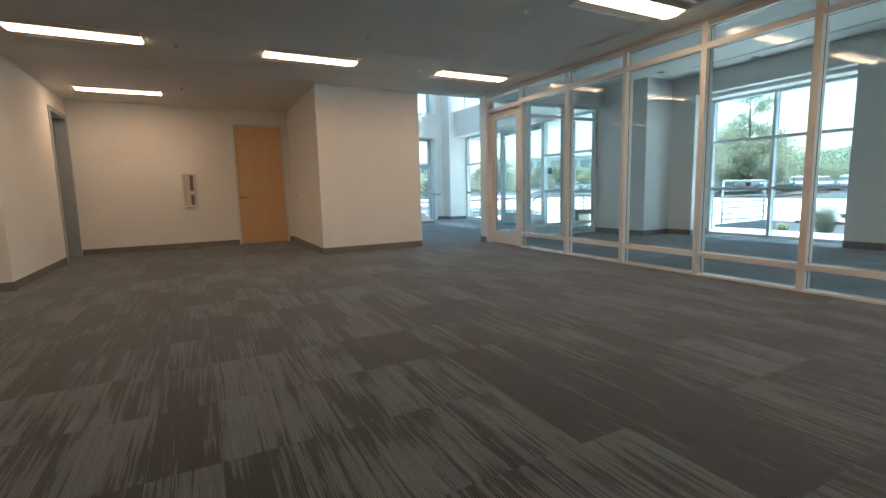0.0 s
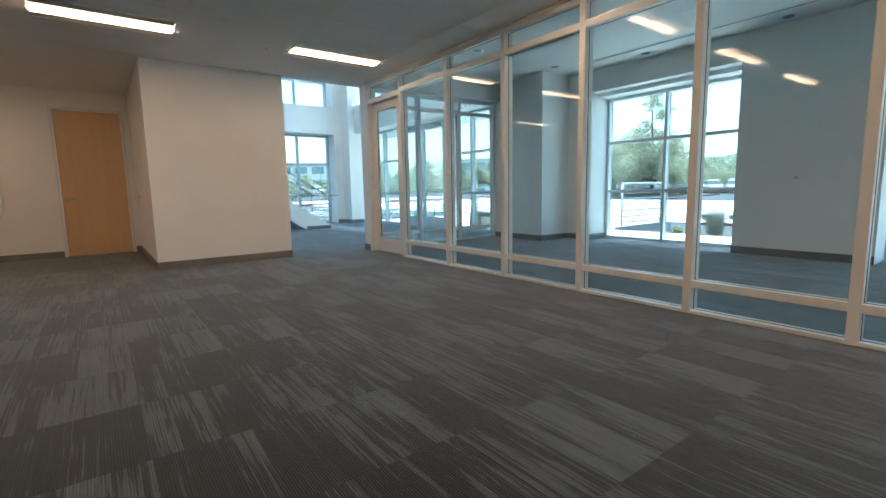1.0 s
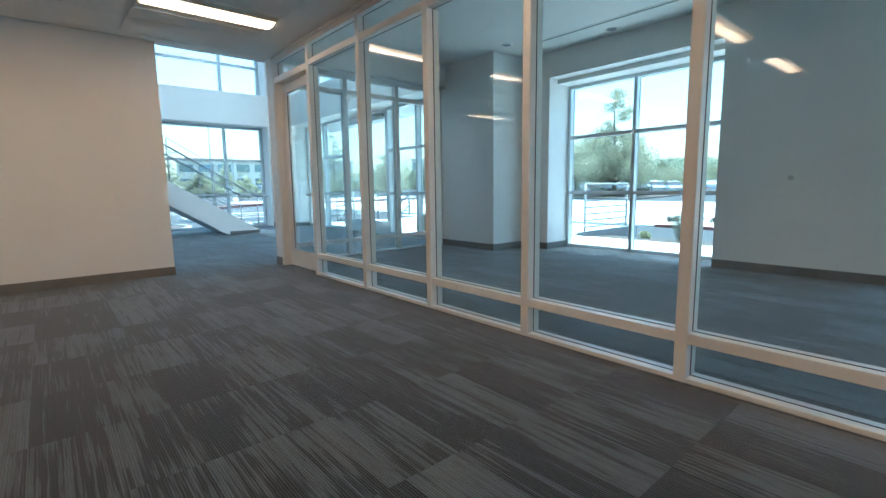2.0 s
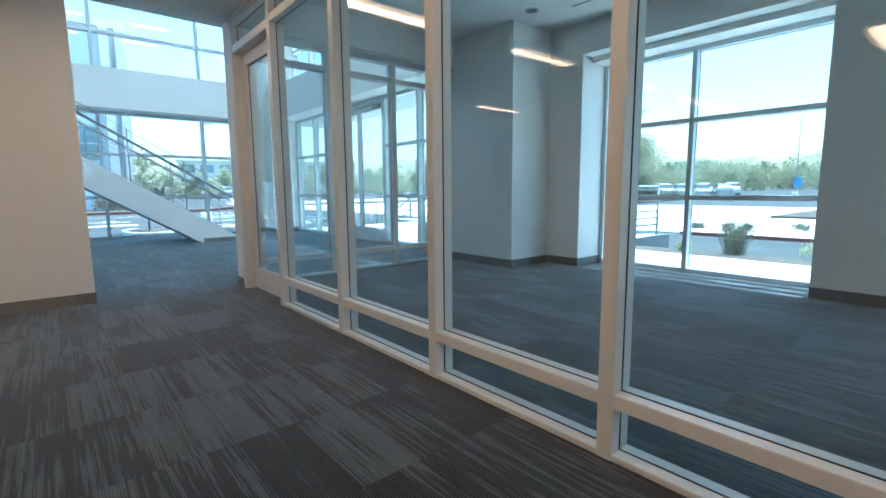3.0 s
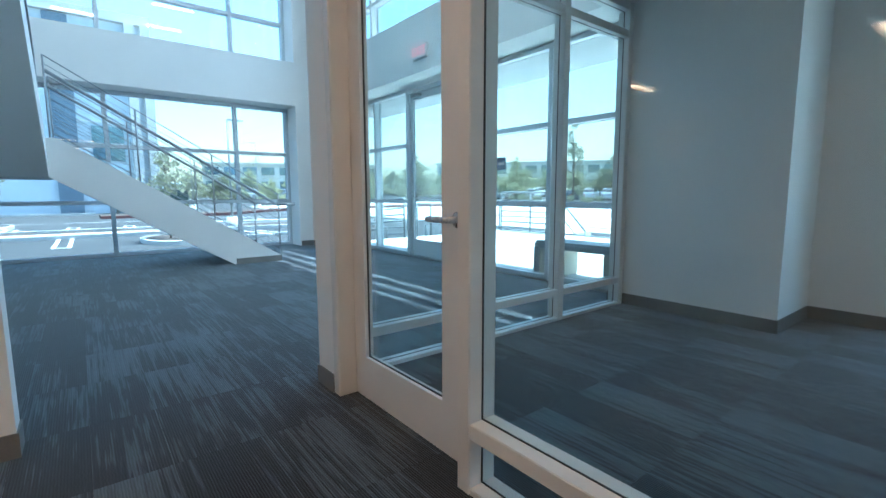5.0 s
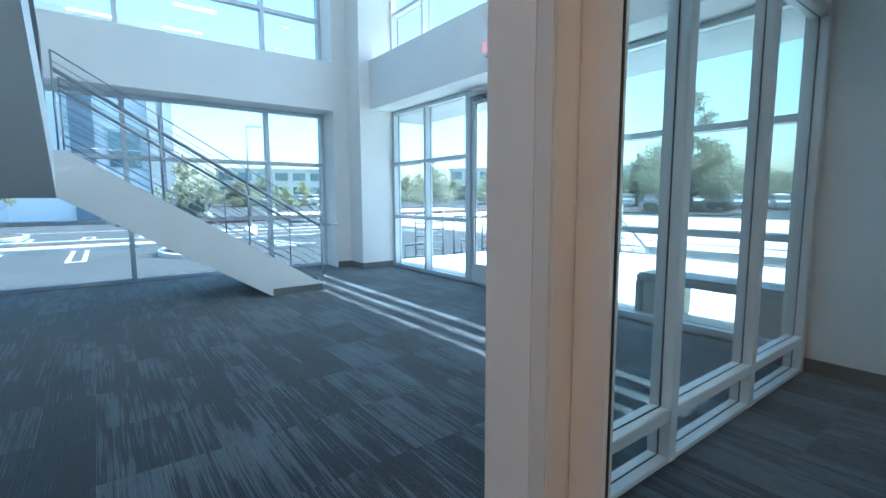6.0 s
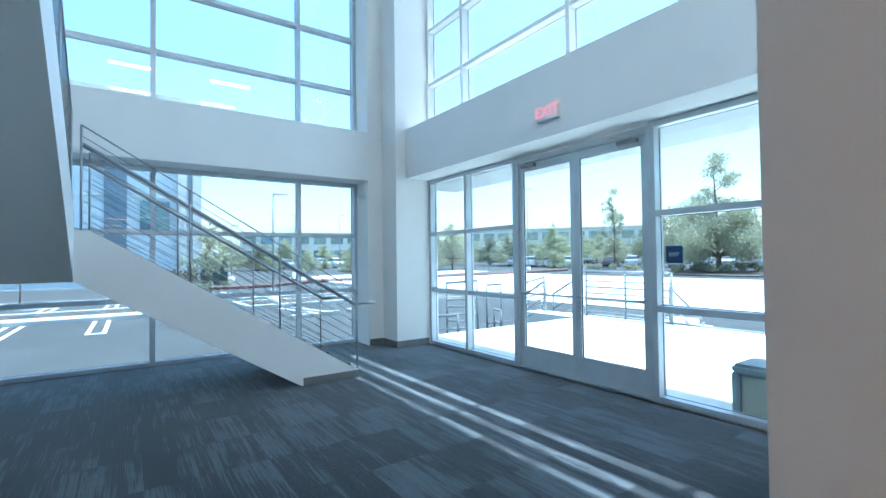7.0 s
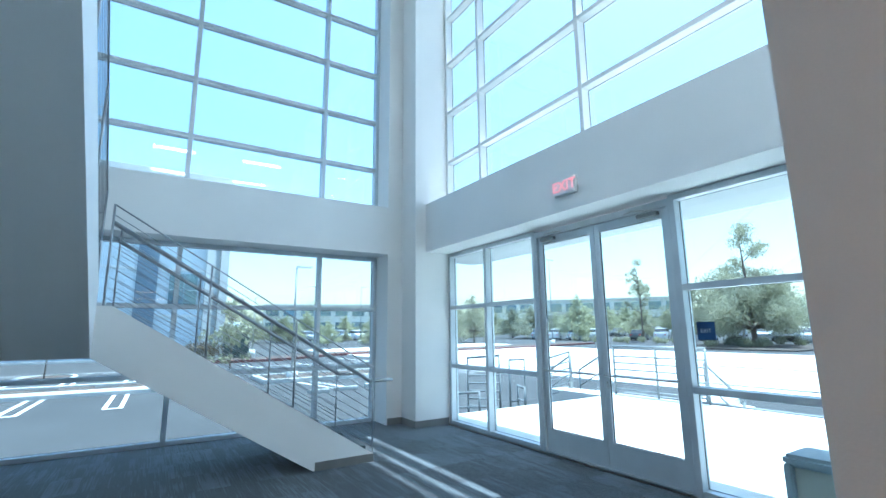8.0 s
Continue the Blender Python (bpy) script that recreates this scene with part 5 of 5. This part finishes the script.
def shrub(seed, r, h, mat, label, blades=160):
    """A tuft of upright stems."""
    rng = random.Random(seed)
    verts, faces = [], []
    for _ in range(blades):
        a, q = rng.uniform(0, 6.28), rng.random() ** 0.5
        bxx, byy = math.cos(a) * r * 0.5 * q, math.sin(a) * r * 0.5 * q
        hh = h * rng.uniform(0.55, 1.0)
        tx, ty = math.cos(a) * r * q * 1.05 + rng.uniform(-0.06, 0.06), math.sin(a) * r * q * 1.05 + rng.uniform(-0.06, 0.06)
        sx, sy = -math.sin(a) * 0.0022, math.cos(a) * 0.0022
        i = len(verts)
        verts += [(bxx - sx, byy - sy, 0), (bxx + sx, byy + sy, 0), ((bxx + tx) / 2 + sx, (byy + ty) / 2 + sy, hh * 0.6), ((bxx + tx) / 2 - sx, (byy + ty) / 2 - sy, hh * 0.6), (tx, ty, hh)]
        faces += [(i, i + 1, i + 2, i + 3), (i + 3, i + 2, i + 4)]
        for _k in range(4):
            f = rng.uniform(0.35, 1)
            c = Vector((bxx + (tx - bxx) * f, byy + (ty - byy) * f, hh * f))
            i = len(verts)
            w = Vector((rng.uniform(-1, 1), rng.uniform(-1, 1), rng.uniform(0, 1))) * 0.02
            verts += [tuple(c), tuple(c + w + Vector((sx, sy, 0.01))), tuple(c + w * 1.6)]
            faces.append((i, i + 1, i + 2))
    me = bpy.data.meshes.new("shrub")
    me.from_pydata(verts, [], faces)
    me.materials.append(mat)
    return tagged(new("shrub", me), label, "shrub", "shrubs")


s1 = shrub(4, 0.36, 0.78, SAGE, "grey-green feathery shrub in the planting bed", 420)
s1.matrix_basis = pose(13.1, 5.5, -0.12)
for x, y, f in ((12.9, 3.0, 0.6), (13.4, 0.6, 0.9), (13.3, -2.2, 0.8), (31.5, 6.5, 0.7), (33.0, 3.0, 0.8), (31, 1.5, 1.0)):
    copy_thing(s1, pose(x, y, (-0.13 if x < 15 else land(x, y) + 0.12), 0, 0, x * 31) @ Matrix.Diagonal((f, f, f * 0.8, 1)))


def low_shrub(at, mat, f):
    rng = random.Random(int(at[0] * 97 + at[1] * 31))
    blobs = [(rng.uniform(-0.2, 0.2) * f, rng.uniform(-0.2, 0.2) * f, 0.16 * f + rng.uniform(0, 0.12) * f, 0.2 * f) for _ in range(6)]
    me = leaf_cloud(rng, blobs, 420, 0.035)
    me.materials.append(mat)
    ob = tagged(new("shrub", me), "low rounded green shrub beside the walk", "shrub", "low shrubs")
    ob.location = at


for x, y, f in ((20.7, 8.9, 0.6), (21.2, 8.2, 0.5), (21.0, 7.6, 0.55), (21.6, 6.3, 0.7), (20.6, 4.4, 0.8), (20.4, 2.6, 0.7), (20.5, 0.8, 0.8)):
    low_shrub((x, y, land(x, y) + 0.09), SAGE, f)
for x, y, f in ((13.0, 6.3, 0.4), (13.2, 4.3, 0.8), (13.9, 3.1, 0.7), (13.1, 1.9, 0.8)):
    low_shrub((x, y, -0.13 - max(0, x - 13.4) * 0.12), LEAF_PALE, f)


def hedge(seed, sx, sy, h, count, mat, label, at):
    rng = random.Random(seed)
    blobs = [(rng.uniform(-sx, sx), rng.uniform(-sy, sy), h * rng.uniform(0.35, 0.6), h * 0.5) for _ in range(16)]
    me = leaf_cloud(rng, blobs, count, 0.13)
    me.materials.append(mat)
    ob = tagged(new("hedge", me), label, "hedge", "hedges", "stuff")
    ob.location = at
    return ob


hedge(1, 4.5, 3.0, 1.0, 2600, LEAF, "low dark green groundcover under the island tree", (56, 31, land(56, 31)))
hedge(2, 1.5, 9.0, 0.9, 2200, LEAF_DRY, "low green hedge before the car park", (57, 46, land(57, 46)))
hedge(3, 1.3, 0.9, 1.5, 1200, LEAF_BROWN, "bushes at the foot of the neighbouring building", (8.9, 56.0, land(8.9, 56)))
hedge(4, 9.0, 1.5, 1.1, 2200, LEAF, "low hedge along the car park verge", (33, 76, land(33, 76)))

def wood_belt(seed, b0, b1, d, h, count, mat, label):
    """A far belt of trees that run into one another."""
    rng = random.Random(seed)
    blobs = []
    n = int((b1 - b0) * 2.2)
    for k in range(n):
        a = radians(b0 + (b1 - b0) * (k + rng.uniform(-0.4, 0.4)) / n)
        q = d * rng.uniform(0.94, 1.12)
        x, y = 5 + math.sin(a) * q, 8 + math.cos(a) * q
        top = h * rng.uniform(0.75, 1.12) * (1.25 if rng.random() < 0.1 else 1)
        for z in (0.2, 0.5, 0.8):
            blobs.append((x + rng.uniform(-1, 1), y + rng.uniform(-1, 1), land(x, y) + top * z, top * rng.uniform(0.22, 0.34)))
    me = leaf_cloud(rng, blobs, count, 0.21)
    me.materials.append(mat)
    tagged(new("woods", me), label, "woods", "", "stuff")


wood_belt(3, 64, 103, 96, 4.3, 28000, LEAF_DRY, "olive green belt of trees beyond the drive")
wood_belt(4, 58, 100, 128, 6.6, 22000, LEAF, "darker woods behind the tree belt")
wood_belt(6, 2, 60, 138, 7.8, 26000, LEAF_DRY, "olive green trees beyond the north car parks")

# ---------------------------------------------------------------- outside: buildings and hills
def far_office(name, label, at, turn, w, d, h, storeys, bays, wall_mat):
    b = thing(name, label, "building", at=at)
    b.rotation_euler = (0, 0, radians(turn))
    part("wall", box((-w / 2, w / 2, 0, d, -1, h)), wall_mat, b)
    part("roof", box((-w / 2 - 0.4, w / 2 + 0.4, -0.4, d + 0.4, h, h + 0.5)), STUCCO, b, "pale parapet")
    sh = h / storeys
    for s in range(storeys):
        for k in range(bays):
            x0 = -w / 2 + (k + 0.14) * w / bays
            x1 = -w / 2 + (k + 0.86) * w / bays
            win = part("window", box((x0, x1, -0.06, 0.02, s * sh + 0.28 * sh, s * sh + 0.82 * sh)), BLDGLASS, b, "dark window band")
            part("sill", box((x0 - 0.1, x1 + 0.1, -0.16, -0.061, s * sh + 0.25 * sh, s * sh + 0.28 * sh)), STUCCO, win)
    return b


far_office("office_building", "long white two-storey office with window bands", (122.8, 111.8, land(122.8, 111.8)), -52, 60, 20, 9.4, 2, 12, STUCCO)
far_office("office_building", "low white office beyond the north car park", (52, 132, land(52, 132)), -20, 46, 18, 7.5, 2, 10, STUCCO)


def neighbour():
    """The pale glazed building across the north car park."""
    b = thing("office_building", "tall pale blue glazed office with white fins and a dark bay", "building", at=(-1.6, 59.1, LOT))
    part("wall", box((-43, 12.1, 0, 34, -1, 17.4)), PALEGLASS, b)
    part("roof", box((-43.5, 12.6, -0.5, 34.5, 17.4, 18.2)), STUCCO, b)
    for x in (12.15, 10.9):
        part("fin", box((x - 0.38, x + 0.38, -0.95, 0.0, -1, 17.3)), STUCCO, b, "white upright fin")
    part("dark_bay", box((4.8, 6.5, -0.33, 0.0, -1, 17.3)), DARKPANEL, b, "dark upright panel")
    for x0, x1 in ((7.5, 8.7), (8.8, 9.9)):
        win = part("window", box((x0, x1, -0.27, 0.0, 4.9, 8.0)), BLDGLASS, b, "dark square window")
        part("mullion", box((x0, x1, -0.32, -0.27, 6.4, 6.47)), ALU, win)
    for z in (3.9, 8.3, 12.5):
        part("band", box((-43, 12.1, -0.16, 0.0, z, z + 0.18)), ALU, b)
    for k in range(16):
        x = -41.6 + k * 2.8
        part("mullion", box((x, x + 0.12, -0.13, 0.0, -1, 17.3)), ALU, b)


neighbour()
UTILITY = material("dark_green_enamel", (0.05, 0.075, 0.065), 0.5, vary=0.15, scale=2, fine=30, bump=0.02)
solid("utility_box", box((10.5, 12.6, 54.2, 55.3, LOT, 1.5), bevel=0.04), UTILITY, "dark green utility box by the verge", "utility box")
solid("garden_wall", box((-33.8, -5, 51.7, 52.1, LOT - 0.2, 1.6)), STUCCO, "pale low wall across the car park", "wall", kind="structure")


def ridge(name, r0, height, mat, label, seed, b0, b1):
    """A far range of hills round part of the horizon, with depth."""
    rng = random.Random(seed)
    n = 120
    bm = bmesh.new()
    rows = []
    for i in range(n + 1):
        a = radians(b0 + (b1 - b0) * i / n)
        hgt = height * (0.6 + 0.5 * noise.fractal(Vector((i * 0.07, seed, 0)), 1.0, 2.0, 4))
        prof = [(0, -4), (0.12, hgt * 0.45), (0.25, hgt * 0.85), (0.33, max(2, hgt)), (0.6, hgt * 0.5), (0.8, -4)]
        rows.append([bm.verts.new((math.sin(a) * r0 * (1 + p), math.cos(a) * r0 * (1 + p), z)) for p, z in prof])
    for a, b in zip(rows, rows[1:]):
        for j in range(len(a) - 1):
            bm.faces.new((a[j], b[j], b[j + 1], a[j + 1]))
    return solid(name, bm, mat, label, "hills", kind="structure", smooth=True)


ridge("backdrop", 330, 30, HILLM, "wooded low hill behind the car park", 2, 55, 130)
# the blue haze of distance is put into this ridge's base colour
ridge("backdrop", 900, 48, HAZE, "distant hills on the horizon, tinted blue for haze", 9, -20, 120)


# ---------------------------------------------------------------- carpet tiles
TX, TY, GX, GY = 0.26, 0.605, 3.17, 2.245
bm = bmesh.new()
bx(bm, 0.0003, TX - 0.0003, 0.0003, TY - 0.0003, -0.0075, 0.0)
tile_mesh = mesh_of("carpet_tile", bm, CARPET)
made = 0
rest_v, rest_f = [], []


def tile_rest(x0, x1, y0, y1):
    i = len(rest_v)
    for z in (-0.0075, 0.0):
        rest_v.extend([(x0, y0, z), (x1, y0, z), (x1, y1, z), (x0, y1, z)])
    for f in ((4, 5, 6, 7), (0, 1, 5, 4), (1, 2, 6, 5), (2, 3, 7, 6), (3, 0, 4, 7)):
        rest_f.append(tuple(i + q for q in f))


for i in range(-40, 28):
    for j in range(-12, 23):
        x0, y0 = GX + i * TX, GY + j * TY
        x1, y1 = x0 + TX, y0 + TY
        lim = 8.955 if y0 > 6.9 else 9.93
        if x0 >= lim or y0 > 15.45 or x1 < -6.9 or y1 < -4.9:
            continue
        if y0 > 10.9 and x1 < 2.1:
            continue
        if made < 300 and 1.6 < x0 < 5.3 and 1.4 < y0 < 10.5 and not (x0 < 3.9 and y0 > 8.0) and x1 <= lim:
            ob = new("carpet_tile", tile_mesh)
            ob.parent, ob.location = floor, (x0, y0, 0)
            made += 1
        else:
            tile_rest(x0 + 0.0003, min(x1, lim) - 0.0003, y0 + 0.0003, min(y1, 15.482) - 0.0003)
me = bpy.data.meshes.new("carpet_rest")
me.from_pydata(rest_v, [], rest_f)
me.materials.append(CARPET_FAR)
rest = new("carpet_rest", me)
rest.parent = floor
tagged(rest, "grey striated carpet tiles", kind="stuff")
